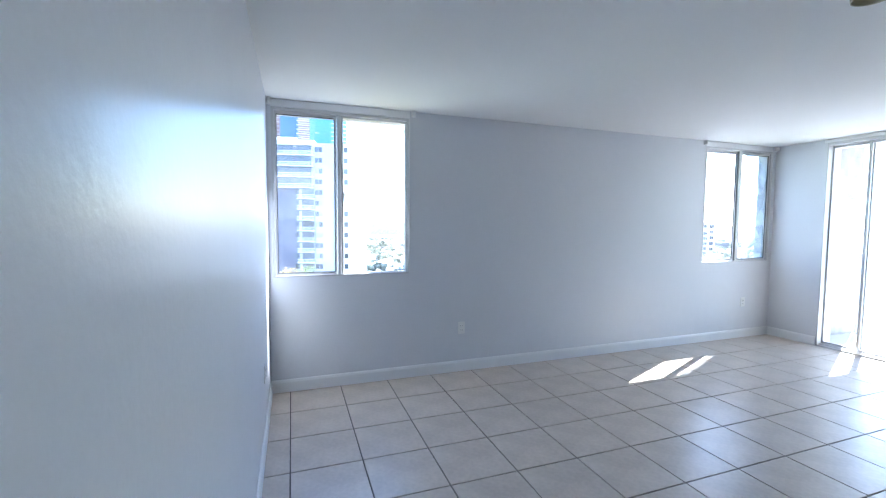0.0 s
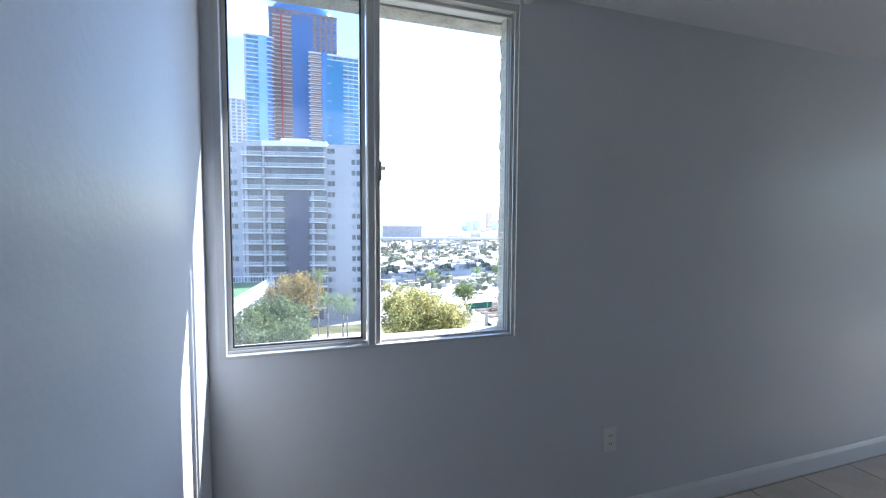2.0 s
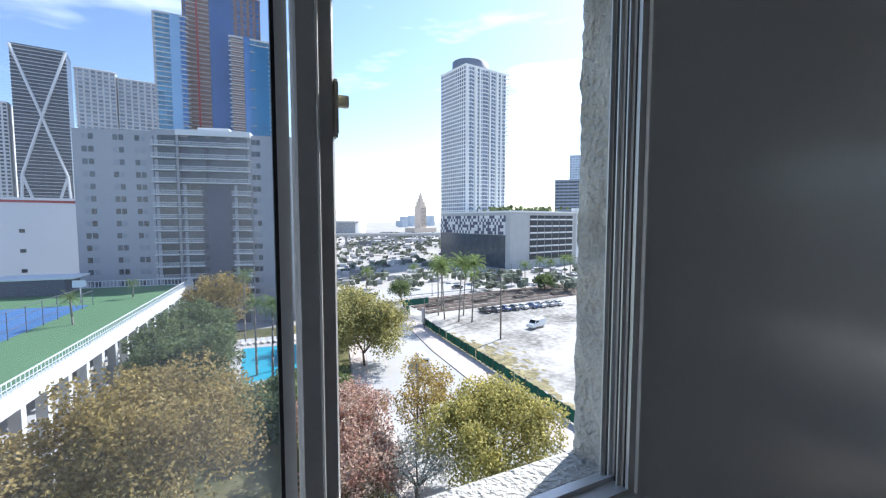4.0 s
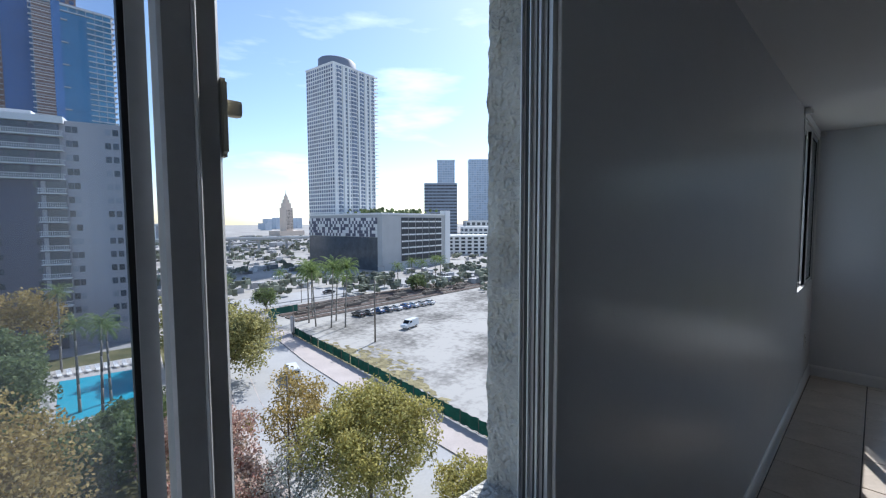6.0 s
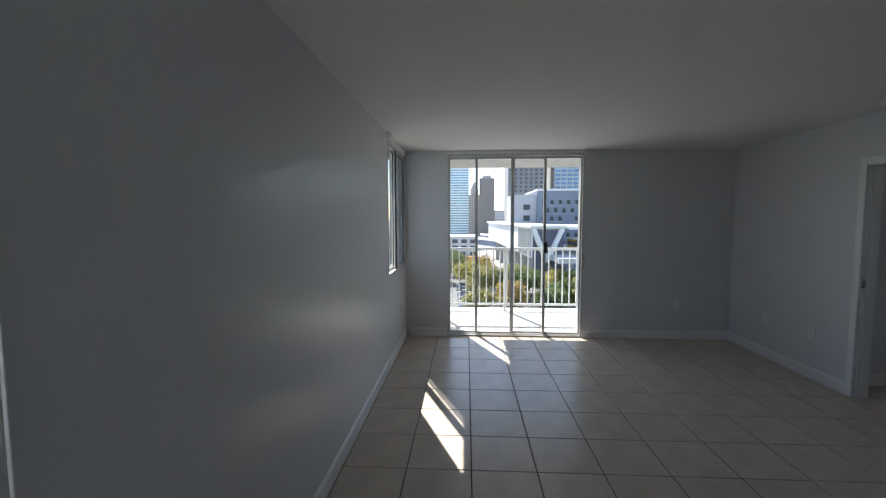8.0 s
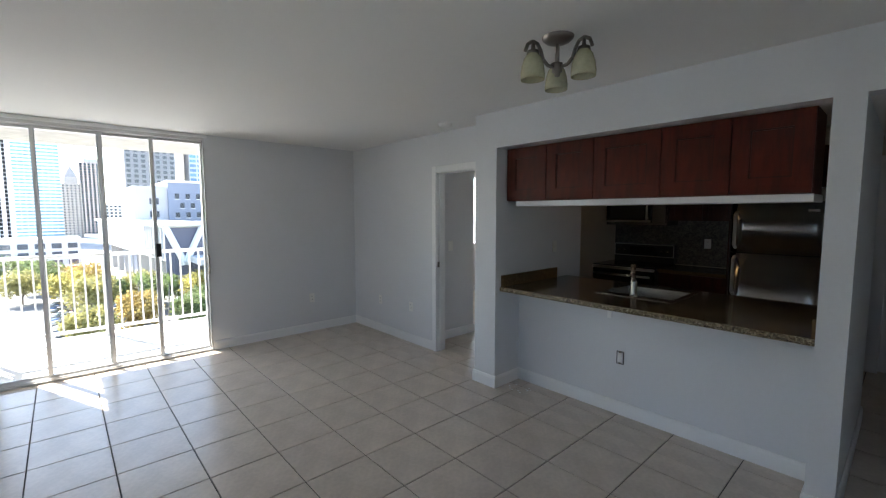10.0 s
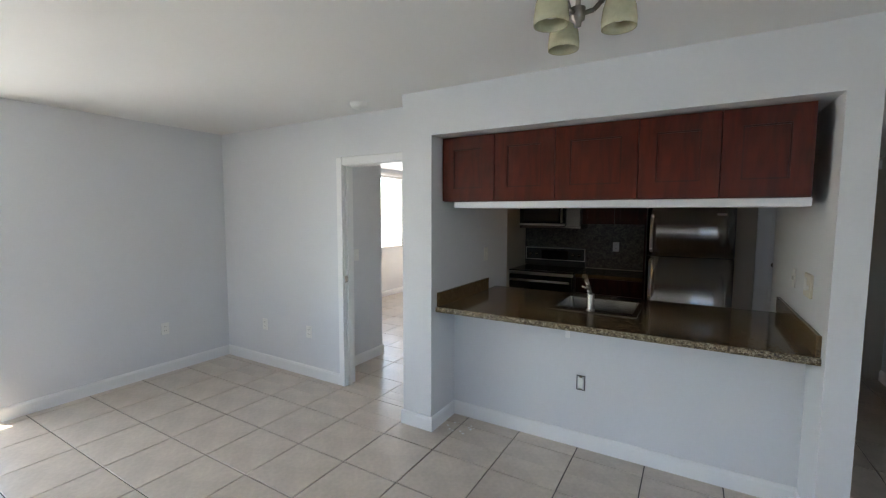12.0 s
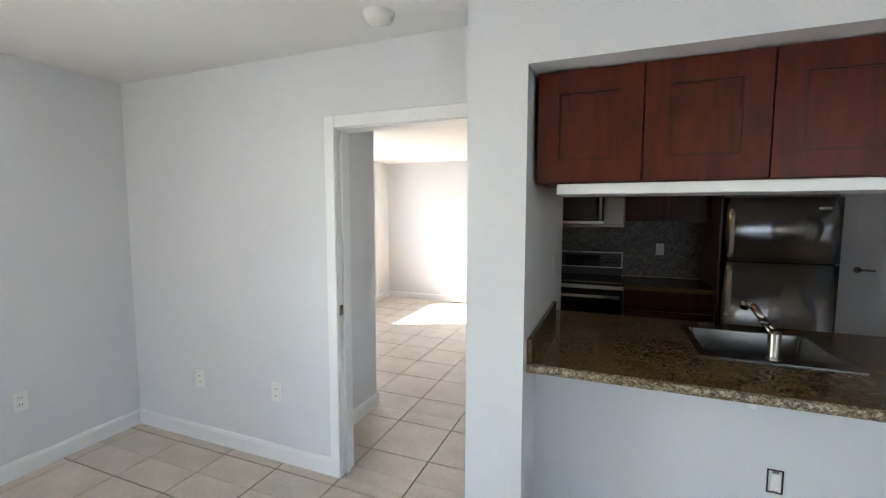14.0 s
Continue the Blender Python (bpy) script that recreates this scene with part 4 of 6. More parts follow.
for n_ in M_LOT.node_tree.nodes:
    if n_.type == "VALTORGB":
        n_.color_ramp.elements[0].position, n_.color_ramp.elements[1].position = 0.37, 0.56
M_DRYGRASS = mat("dry_grass", (0.27, 0.235, 0.13), 0.95, 0, 0.3, 0.25, 4.0, 0.3, 0.2, island=0.3)
M_GRASS = mat("lawn", (0.07, 0.09, 0.03), 0.95, 0, 0.35, 0.3, 5.0, 0.3, 0.2, second=(0.16, 0.14, 0.07))
M_COURT = mat("green_court", (0.10, 0.20, 0.085), 0.85, 0, 0.08, 0.1, 3.0)
M_COURTB = mat("blue_court", (0.06, 0.16, 0.34), 0.85, 0, 0.06, 0.1, 3.0)
M_POOL = mat("pool_water", (0.05, 0.42, 0.55), 0.08, 0, 0.10, 0.8, 4.0, 0.15)
M_POOLD = mat("pool_deck", (0.50, 0.47, 0.43), 0.85, 0, 0.10, 0.4, 4.0)
M_APT = mat("grey_render", (0.44, 0.43, 0.45), 0.9, 0, 0.06, 0.1, 2.0, 0.1)
M_APTD = mat("slate_render", (0.13, 0.13, 0.17), 0.85, 0, 0.08, 0.1, 2.0)
M_APTW = mat("white_render", (0.80, 0.79, 0.77), 0.85, 0, 0.05, 0.1, 2.0)
M_WIN = mat("dark_window_glass", (0.07, 0.08, 0.10), 0.15, 0, 0.3, 0.2, 1.0, 0, 0.6, rand=0.5)
M_WINB = mat("blue_curtain_glass", (0.06, 0.16, 0.34), 0.12, 0.2, 0.25, 0.05, 0.6, 0, 0.8, island=0.3)
M_WINC = mat("cyan_curtain_glass", (0.10, 0.28, 0.42), 0.12, 0.2, 0.2, 0.05, 0.6, 0, 0.8, island=0.25)
M_CORE = mat("raw_concrete_core", (0.24, 0.15, 0.12), 0.9, 0, 0.2, 0.06, 0.6)
M_SLAB = mat("concrete_slab", (0.50, 0.49, 0.48), 0.9, 0, 0.08, 0.2, 2.0)
M_DKTWR = mat("charcoal_facade", (0.07, 0.08, 0.10), 0.3, 0.2, 0.2, 0.1, 1.0, island=0.25)
# aerial haze is mixed into these two pale blue colours of far towers
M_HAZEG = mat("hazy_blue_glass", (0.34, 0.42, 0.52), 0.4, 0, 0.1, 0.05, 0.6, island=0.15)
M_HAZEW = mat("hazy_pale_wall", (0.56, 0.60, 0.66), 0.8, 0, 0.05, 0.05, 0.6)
# stone of the far spire tower, its tan paled to include haze
M_TAN = mat("hazed_tan_stone", (0.66, 0.55, 0.46), 0.9, 0, 0.08, 0.1, 1.0)
M_RED = mat("red_paint", (0.40, 0.05, 0.05), 0.6, 0, 0.1, 0.2, 2.0)
M_YEL = mat("yellow_paint", (0.65, 0.48, 0.05), 0.6, 0, 0.1, 0.2, 2.0)
M_FENCE = mat("green_fence_cloth", (0.035, 0.125, 0.092), 0.9, 0, 0.25, 0.6, 6.0)
M_POLE = mat("weathered_pole", (0.20, 0.17, 0.14), 0.9, 0, 0.2, 2.0, 20.0)
M_BARK = mat("bark", (0.13, 0.10, 0.075), 0.95, 0, 0.3, 2.0, 14.0, 0.6)
M_PALMT = mat("palm_trunk", (0.26, 0.235, 0.20), 0.95, 0, 0.2, 2.0, 10.0, 0.4)


def leaf_mat(name, c, c2):
    m = mat(name, c, 0.7, 0, 0.3, 0.5, 4.0, 0, 0.25, second=c2, island=0.38)
    t = m.node_tree
    b = t.nodes["Principled BSDF"]
    tl = t.nodes.new("ShaderNodeBsdfTranslucent")
    mx = t.nodes.new("ShaderNodeMixShader")
    mx.inputs[0].default_value = 0.42
    t.links.new(b.inputs["Base Color"].links[0].from_socket, tl.inputs["Color"])
    t.links.new(b.outputs[0], mx.inputs[1])
    t.links.new(tl.outputs[0], mx.inputs[2])
    t.links.new(mx.outputs[0], t.nodes["Material Output"].inputs["Surface"])
    return m


M_LEAF_G = leaf_mat("green_leaves", (0.13, 0.175, 0.07), (0.21, 0.25, 0.11))
M_LEAF_O = leaf_mat("olive_gold_leaves", (0.34, 0.245, 0.075), (0.42, 0.32, 0.12))
M_LEAF_Y = leaf_mat("yellow_green_leaves", (0.30, 0.295, 0.085), (0.50, 0.43, 0.15))
M_LEAF_V = leaf_mat("olive_green_leaves", (0.23, 0.24, 0.095), (0.44, 0.39, 0.16))
M_LEAF_R = leaf_mat("red_blossom_leaves", (0.56, 0.22, 0.18), (0.44, 0.40, 0.31))
M_LEAF_S = leaf_mat("silver_green_leaves", (0.36, 0.37, 0.31), (0.50, 0.50, 0.43))
# lightened leaf green, distance haze painted in
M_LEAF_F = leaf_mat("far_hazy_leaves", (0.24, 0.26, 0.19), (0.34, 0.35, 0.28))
M_LEAF_P = leaf_mat("palm_fronds", (0.13, 0.185, 0.06), (0.20, 0.26, 0.09))


# ---------------------------------------------------------------- outside: ground
gb_ = bmesh.new()
gv = [gb_.verts.new((x, y, G)) for x, y in ((-4500, -4500), (4500, -4500), (4500, 4500), (-4500, 4500))]
gb_.faces.new(gv)
tagged(mesh_ob("ground", gb_, M_GROUND), "pale dry city ground reaching the horizon", "ground", kind="structure")


def sheet(name, pts, lift, material, label="", category=""):
    """A flat sheet on the ground with a small kerb-high side."""
    bm = bmesh.new()
    top = [bm.verts.new((x, y, G + lift)) for x, y in pts]
    low = [bm.verts.new((x, y, G - 0.02)) for x, y in pts]
    bm.faces.new(top)
    n = len(pts)
    for i in range(n):
        bm.faces.new((top[i], low[i], low[(i + 1) % n], top[(i + 1) % n]))
    bmesh.ops.recalc_face_normals(bm, faces=bm.faces[:])
    return tagged(mesh_ob(name, bm, material), label, category, kind="structure")


ST_L = [(9, -30), (10, 10), (11, 40), (13.5, 60), (19, 85), (25, 112), (28, 128)]
ST_R = [(26, -30), (26, 5), (26.5, 28), (27.5, 50), (29.2, 72), (32, 92), (35, 110), (37.5, 126)]
PV_R = [(30.5, -30), (31, 15), (31.4, 32), (33.3, 55), (35.2, 85), (37.4, 110), (40, 126)]
sheet("road", ST_L + ST_R[::-1], 0.04, M_ROAD, "sunlit worn grey street curving away", "road")
sheet("pavement", ST_R + PV_R[::-1], 0.19, M_PAVE, "pinkish concrete pavement along the street", "pavement")
sheet("pavement_west", [(6, -30), (7, 10), (8, 40), (10.5, 60), (16, 85), (22, 112)] + [(24.9, 112), (18.9, 85), (13.4, 60), (10.9, 40), (9.9, 10), (8.9, -30)], 0.19, M_PAVE)
sheet("road_cross", [(-60, 128), (28, 128), (40, 126), (130, 132), (260, 140), (260, 158), (130, 150), (40, 146), (-60, 148)], 0.05, M_ROAD, "pale cross street beyond the lot", "road")
sheet("gravel_lot", [(31.6, 15), (32, 32), (34, 55), (36, 85), (38, 108), (60, 112), (118, 112), (120, 20)], 0.03, M_LOT, "grey gravel parking lot behind a green fence", "parking lot")
vg = bmesh.new()
rr = random.Random(77)
for i in range(1500):
    y = rr.uniform(22, 92)
    x = 32.6 + 0.052 * (y - 30) + abs(rr.gauss(0, 3.4)) * (0.6 + 0.5 * math.sin(y * 0.11 + 1))
    s_, k_ = rr.uniform(0.15, 0.75), rr.uniform(0, 6.28)
    vg.faces.new([vg.verts.new((x + s_ * rr.uniform(0.5, 1.2) * math.cos(k_ + j), y + 1.5 * s_ * rr.uniform(0.5, 1.2) * math.sin(k_ + j), G + 0.035 + 0.00004 * i)) for j in (0, 1.05, 2.1, 3.15, 4.2, 5.25)])
tagged(mesh_ob("dry_grass", vg, M_DRYGRASS), "patchy dry yellow grass inside the green fence", "grass", kind="stuff")
sheet("lawn", [(-40, -20), (5.5, -20), (7.8, 40), (10.3, 60), (15.8, 85), (18, 105), (-40, 108)], 0.03, M_GRASS, "patchy lawn under the trees", "lawn")
sheet("pool_deck", [(-8.5, 66.5), (7.6, 67.5), (11.5, 97), (-7.5, 98)], 0.08, M_POOLD, "pale concrete deck round the pool", "pool deck")
sheet("pool_water", [(-4.6, 70.5), (4.6, 71.3), (7.6, 88.6), (-3.6, 90.4)], 0.12, M_POOL, "turquoise swimming pool water", "pool")

# lane lines
ln = bmesh.new()
for a, b in zip(ST_L[1:], ST_L[2:]):
    d = Vector((b[0] - a[0], b[1] - a[1], 0))
    L = d.length
    ang = math.degrees(math.atan2(d.y, d.x))
    box(ln, 0, L, -3.22, -3.12, G + 0.041, G + 0.05, pose(a[0], a[1], 0, 0, 0, ang))
tagged(mesh_ob("lane_marking", ln, M_PAVE), "worn white edge line along the street", "road marking", kind="structure")


# ---------------------------------------------------------------- outside: the apartment block opposite
def local_box(parent, name, x0, x1, y0, y1, z0, z1, material, label="", bevel=0):
    return part(name, bx(x0, x1, y0, y1, z0, z1, bevel), material, parent, label)


apt = empty("apartment_building", "grey sixteen-storey apartment block with stacked white balconies", "apartment building", 12.0, 111.2, G, 166.3)
AZ = 45.9
local_box(apt, "wall", 0, 49.5, -18, 0, 0, AZ - 0.2, M_APT)
local_box(apt, "wall", 27.9, 33.4, 0.0, 0.9, 0, AZ + 0.4, M_APT)
local_box(apt, "dark_bay", 13.4, 27.8, 0.02, 0.35, 0, AZ - 1, M_APTD, "slate-coloured recessed bay")
local_box(apt, "dark_bay", 28.4, 33.2, 0.9, 0.93, 0, AZ - 1, M_APTD)
local_box(apt, "roof_block", 12.2, 28.4, -8, 1.2, AZ - 0.6, AZ + 0.7, M_APTW)
local_box(apt, "roof_block", 17.5, 24.5, -9, -2, AZ + 0.7, AZ + 1.9, M_APTW)
local_box(apt, "parapet", 0, 12.2, -0.5, 0.06, AZ - 0.2, AZ + 0.15, M_APT)
local_box(apt, "parapet", 28.4, 49.5, -0.5, 0.06, AZ - 0.2, AZ + 0.15, M_APT)
FL = 2.82
rnd_apt = random.Random(8)
M_WINP = mat("curtained_window", (0.36, 0.37, 0.40), 0.25, 0, 0.2, 0.3, 1.0, 0, 0.5)
apt_meshes = {}


def apt_piece(name, key, make, x, y, z, material):
    """A repeated piece of the block, sharing one mesh."""
    if key not in apt_meshes:
        ob = part(name, make(), material, apt)
        apt_meshes[key] = ob.data
    else:
        ob = new(name, apt_meshes[key])
        ob.parent = apt
    ob.location = (x, y, z)
    return ob


def balcony_bm(w):
    bm = bmesh.new()
    box(bm, 0, w, 0, 1.5, 0, 0.22)
    for i in range(int(w / 0.33)):
        box(bm, i * 0.33 + 0.05, i * 0.33 + 0.12, 1.44, 1.48, 0.22, 1.05)
    box(bm, 0, w, 1.42, 1.5, 1.02, 1.12)
    box(bm, 0, w, 1.44, 1.48, 0.55, 0.6)
    for x in (0.0, w - 0.06):
        box(bm, x, x + 0.06, 0, 1.5, 1.02, 1.12)
    return bm


for f in range(16):
    z = 0.5 + f * FL
    for x, w in ((3.6, 0.95), (4.9, 0.95), (10.2, 0.9), (11.2, 0.9), (35.0, 0.95), (36.2, 0.95), (39.4, 0.95), (40.6, 0.95), (45.4, 1.0), (46.7, 1.0)):
        if f > 0:
            pale = rnd_apt.random() < 0.3
            apt_piece("window", "w%.2f%d" % (w, pale), lambda w=w: bx(0, w, 0.0, 0.06, 0, 1.25), x, 0.01, z + 0.95, M_WINP if pale else M_WIN)
    for x, w in ((12.2, 4.3), (23.0, 4.6), (28.2, 5.0)):
        y = 0.35 if x < 28 else 0.9
        if f > 0:
            if f >= 12 and x < 28:
                continue
            apt_piece("balcony", "b%.1f" % w, lambda w=w: balcony_bm(w), x, y, z - 0.2, M_APTW)
            # dark door panel widened to paint the shade at the back of the balcony
            apt_piece("balcony_door", "d%.1f" % w, lambda w=w: bx(0.2, w - 1.1, 0, 0.06, 0, 2.3), x, y + 0.01, z + 0.05, M_WIN)
            apt_piece("privacy_wall", "pw", lambda: bx(0, 0.7, 0, 0.08, 0, 2.3), x + w - 1.0, y + 0.01, z + 0.05, M_APT)
    if f >= 12:
        apt_piece("balcony", "wide", lambda: balcony_bm(15.4), 12.3, 0.35, z - 0.2, M_APTW)
        for x in (13.0, 17.6, 22.2):
            # these wide dark panels paint the recess shade as well
            apt_piece("balcony_door", "dw", lambda: bx(0, 3.7, 0, 0.06, 0, 2.35), x, 0.36, z + 0.05, M_WIN)
    for x in (16.6, 22.2):
        if 0 < f < 12:
            apt_piece("window", "w0.70", lambda: bx(0, 0.7, 0.0, 0.06, 0, 1.2), x, 0.36, z + 1.0, M_WIN)


# ---------------------------------------------------------------- outside: towers
def tower(name, label, cx, cy, w, d, rz, z1, floors, cols, wall, glass, balconies="", z0=G, win_w=0.62, win_h=0.6, side_cols=None, slab=0.0):
    """A tower with its windows as real panes on the two long and two short faces, and slab edges or balconies."""
    t = empty(name, label, "tower", cx, cy, z0, rz)
    h = z1 - z0
    part("wall", bx(-w / 2, w / 2, -d / 2, d / 2, 0, h), wall, t)
    part("roof", bx(-w / 2 - 0.3, w / 2 + 0.3, -d / 2 - 0.3, d / 2 + 0.3, h, h + 1.0), wall, t)
    fh = h / floors
    bm = bmesh.new()
    sc = side_cols or max(2, round(cols * d / w))
    for f in range(floors):
        za, zb = f * fh + fh * (1 - win_h) / 2, f * fh + fh * (1 + win_h) / 2
        for n, half, across in ((cols, w / 2, d / 2), (sc, d / 2, w / 2)):
            cw = 2 * half / n
            for i in range(n):
                c = -half + cw * (i + 0.5)
                e = cw * win_w / 2
                if n == cols and across == d / 2:
                    box(bm, c - e, c + e, -across - 0.12, -across + 0.1, za, zb)
                    box(bm, c - e, c + e, across - 0.1, across + 0.12, za, zb)
                else:
                    box(bm, -across - 0.12, -across + 0.1, c - e, c + e, za, zb)
    tagged(part("window_grid", bm, glass, t), kind="stuff")
    if slab:
        bm = bmesh.new()
        for f in range(1, floors + 1):
            z = f * fh
            if "f" in balconies:
                box(bm, -w / 2 - slab, w / 2 + slab, -d / 2 - slab, -d / 2, z - 0.35, z)
            if "s" in balconies:
                box(bm, -w / 2 - slab, -w / 2, -d / 2, d / 2, z - 0.35, z)
            if "r" in balconies:
                box(bm, w / 2, w / 2 + slab, -d / 2 - slab, d / 2, z - 0.35, z)
        tagged(part("balcony_grid", bm, M_APTW, t), kind="stuff")
    return t


def floor_bands(parent, x0, x1, y, z1, step, material=None):
    """Bare slab edges that stand proud of an unglazed strip, floor by floor."""
    bm = bmesh.new()
    z = 4.0
    while z < z1:
        box(bm, x0, x1, y - 1.0, y, z, z + 0.45)
        z += step
    tagged(part("slab_edges", bm, material or M_SLAB, parent), kind="stuff")


# glass towers behind the block
w1_ = tower("glass_tower", "blue glass balconied tower wing under construction", -34, 328, 16, 22, 3, 128, 52, 4, M_SLAB, M_WINC, "fs", slab=1.6, win_w=0.95, win_h=0.8)
part("glazing_strip", bx(-0.5, 5.0, -12.9, -11.0, 0, 152), mat("pale_blue_glazing", (0.28, 0.46, 0.66), 0.2, 0.1, 0.1, 0.05, 0.8), w1_, "pale blue glazed strip")
part("glazing_strip", bx(5.0, 7.9, -11.9, -11.0, 0, 152), M_WINB, w1_, "dark blue glazed notch")
floor_bands(w1_, 4.6, 7.4, -11.9, 150, 11.6)
gt = tower("glass_tower", "tall dark blue glass tower with bare concrete core", -5, 336, 46, 26, 3, 150, 62, 12, M_CORE, M_WINB, "", win_w=0.55, win_h=0.7)
part("crown", lathe(bmesh.new(), [(22, 173), (22, 179), (20, 182), (0.2, 183)], 24, Matrix.Diagonal((1, 0.6, 1, 1))), M_WINB, gt)
part("blue_screen", bx(-8, 5.2, -13.6, -13.0, 0, 172), mat("deep_blue_glazing", (0.06, 0.14, 0.33), 0.15, 0.1, 0.2, 0.05, 0.8), gt, "deep blue temporary glazing strip")
part("core_strip", bx(-21, -8, -13.5, -13.0, 0, 172), M_CORE, gt, "rust-brown bare concrete strip")
floor_bands(gt, -21, -8.2, -13.5, 172, 2.85)
part("crane_hoist", bx(-15.6, -14.6, -15.0, -13.5, 0, 172), M_RED, gt, "red hoist mast")
lw_ = tower("glass_tower", "lower stepped glass tower wing with cyan panes", 15.5, 318, 33, 18, 3, 118, 48, 9, M_SLAB, M_WINC, "fr", slab=1.3, win_w=0.9, win_h=0.8)
part("core_strip", bx(-16.3, -9, -9.9, -9.0, 0, 141), M_CORE, lw_, "brown bare concrete strip")
floor_bands(lw_, -16.3, -9, -9.9, 141, 2.95)
part("glazing_strip", bx(-9, -5.4, -10.6, -9.0, 0, 143), M_WINB, lw_, "blue glazed strip")
part("glazing_strip", bx(-5.4, 5.5, -10.4, -9.0, 0, 138), mat("teal_glazing", (0.05, 0.20, 0.36), 0.15, 0.1, 0.2, 0.05, 0.8), lw_, "teal glazed bay")
floor_bands(lw_, -5.4, -2.6, -10.4, 136, 11.8)
# window colour of the white towers is lightened to imitate haze
for i, (tx, ty, tw) in enumerate(((-96, 440, 24), (-70, 446, 27))):
    tower("white_tower", "white residential tower ringed by curved balconies", tx, ty, tw, 22, 8, 119 - 3 * i, 46, 6, M_APTW, mat("haze_paled_tower_glass", (0.30, 0.35, 0.42), 0.25, 0, 0.2, 0.1, 1.0, island=0.3), "fs", slab=1.8, win_w=0.7, win_h=0.62)
xt = tower("charcoal_tower", "charcoal tower with a pale criss-cross exoskeleton", -141, 480, 34, 30, 8, 141, 58, 6, M_DKTWR, M_DKTWR, "f", slab=0.6, win_w=0.9, win_h=0.7)
for pts in (((-17, 165), (-3, 120), (14, 62), (2, 20)), ((17, 165), (3, 120), (-14, 62), (-2, 20)), ((-14, 62), (-17, 0)), ((14, 62), (17, 0))):
    bm = bmesh.new()
    tube(bm, [(x, -16.0, z) for x, z in pts], 1.1, 6)
    part("brace", bm, M_APTW, xt, "pale concrete brace")
tower("slab_tower", "pale far tower beside the charcoal one", -172, 486, 14, 20, 8, 97, 40, 4, M_APTW, M_WIN)

wb = empty("white_building", "windowless white building with a red roof band", "building", -58, 164, G, 14)
part("wall", bx(-22, 13, -10, 10, 0, 30.2), M_APTW, wb)
part("red_band", bx(-22.1, 13.1, -10.1, 10.1, 30.2, 30.9), M_RED, wb, "red roof band")
part("parapet", bx(-22.1, 13.1, -10.1, 10.1, 30.9, 31.6), M_APTW, wb)
for k in range(4):
    part("window", bx(-0.6, 0.6, -10.12, -9.9, 22 - 5.5 * k, 23 - 5.5 * k), M_WIN, wb)

# parking deck with courts on its roof
deck = empty("parking_deck", "white parking deck with a green sports court on its roof", "parking garage", -13.0, 108.0, G, 0)
ang_d = math.degrees(math.atan2(-75, -10.0))
md_ = pose(0, 0, 0, 0, 0, ang_d)     # local x runs along the street side towards the viewer, y to the far side
DL, DZ = 92.0, 11.4
part("slab", bx(0, DL, -60, 0, DZ - 0.35, DZ, 0, 1, md_), M_APTW, deck)
part("court", bx(1, DL - 1, -59, -0.8, DZ + 0.004, DZ + 0.03, 0, 1, md_), M_COURT, deck, "green painted court surface")
part("court", bx(22, 52, -48, -10.5, DZ + 0.034, DZ + 0.05, 0, 1, md_), M_COURTB, deck, "blue painted tennis court")
part("fascia", bx(0, DL, -0.05, 0.30, DZ - 1.3, DZ + 0.25, 0, 1, md_), M_APTW, deck)
part("lower_slab", bx(0, DL, -60, -0.6, 6.6, 7.0, 0, 1, md_), M_SLAB, deck)
part("lower_slab", bx(0, DL, -60, -0.6, 3.0, 3.4, 0, 1, md_), M_SLAB, deck)
part("core_wall", bx(0.5, DL, -60, -6.0, 0, DZ - 0.4, 0, 1, md_), M_APTD, deck)
col_me = None
for i in range(24):
    if col_me is None:
        ob = part("column", bx(-0.35, 0.35, -0.9, 0.0, 0, DZ - 1.25), M_APTW, deck)
        col_me = ob.data
    else:
        ob = new("column", col_me)
        ob.parent = deck
    ob.matrix_local = md_ @ pose(0.5 + i * 3.9, 0.2, 0)
rb = bmesh.new()
box(rb, 0, DL, 0.06, 0.16, DZ + 1.28, DZ + 1.38, md_)
box(rb, 0, DL, 0.08, 0.14, DZ + 0.75, DZ + 0.81, md_)
for i in range(150):
    box(rb, i * 0.61, i * 0.61 + 0.07, 0.08, 0.14, DZ + 0.2, DZ + 1.3, md_)
part("railing", rb, M_RAIL, deck, "white metal roof railing")
rb = bmesh.new()
box(rb, -0.2, 0.0, -40, 0, DZ + 1.2, DZ + 1.32, md_)
for i in range(60):
    box(rb, -0.15, -0.05, -i * 0.66 - 0.1, -i * 0.66, DZ, DZ + 1.2, md_)
part("railing", rb, M_RAIL, deck, "white metal roof railing")
fb_ = bmesh.new()
for i in range(9):
    cyl(fb_, md_ @ Vector((22 + 3.7 * i, -10, DZ)), md_ @ Vector((22 + 3.7 * i, -10, DZ + 3.4)), 0.05, 0.05, 6)
for z in (1.2, 2.4, 3.4):
    cyl(fb_, md_ @ Vector((22, -10, DZ + z)), md_ @ Vector((52, -10, DZ + z)), 0.04, 0.04, 6)
part("court_fence", fb_, M_APTD, deck, "dark wire court fence posts")
part("stair_house", bx(3, 9, -30, -19, DZ, DZ + 3.0, 0.1, 1, md_), M_APTD, deck)
part("stair_roof", bx(2.5, 9.5, -30.5, -17.5, DZ + 3.0, DZ + 3.35, 0, 1, md_), M_APTW, deck)

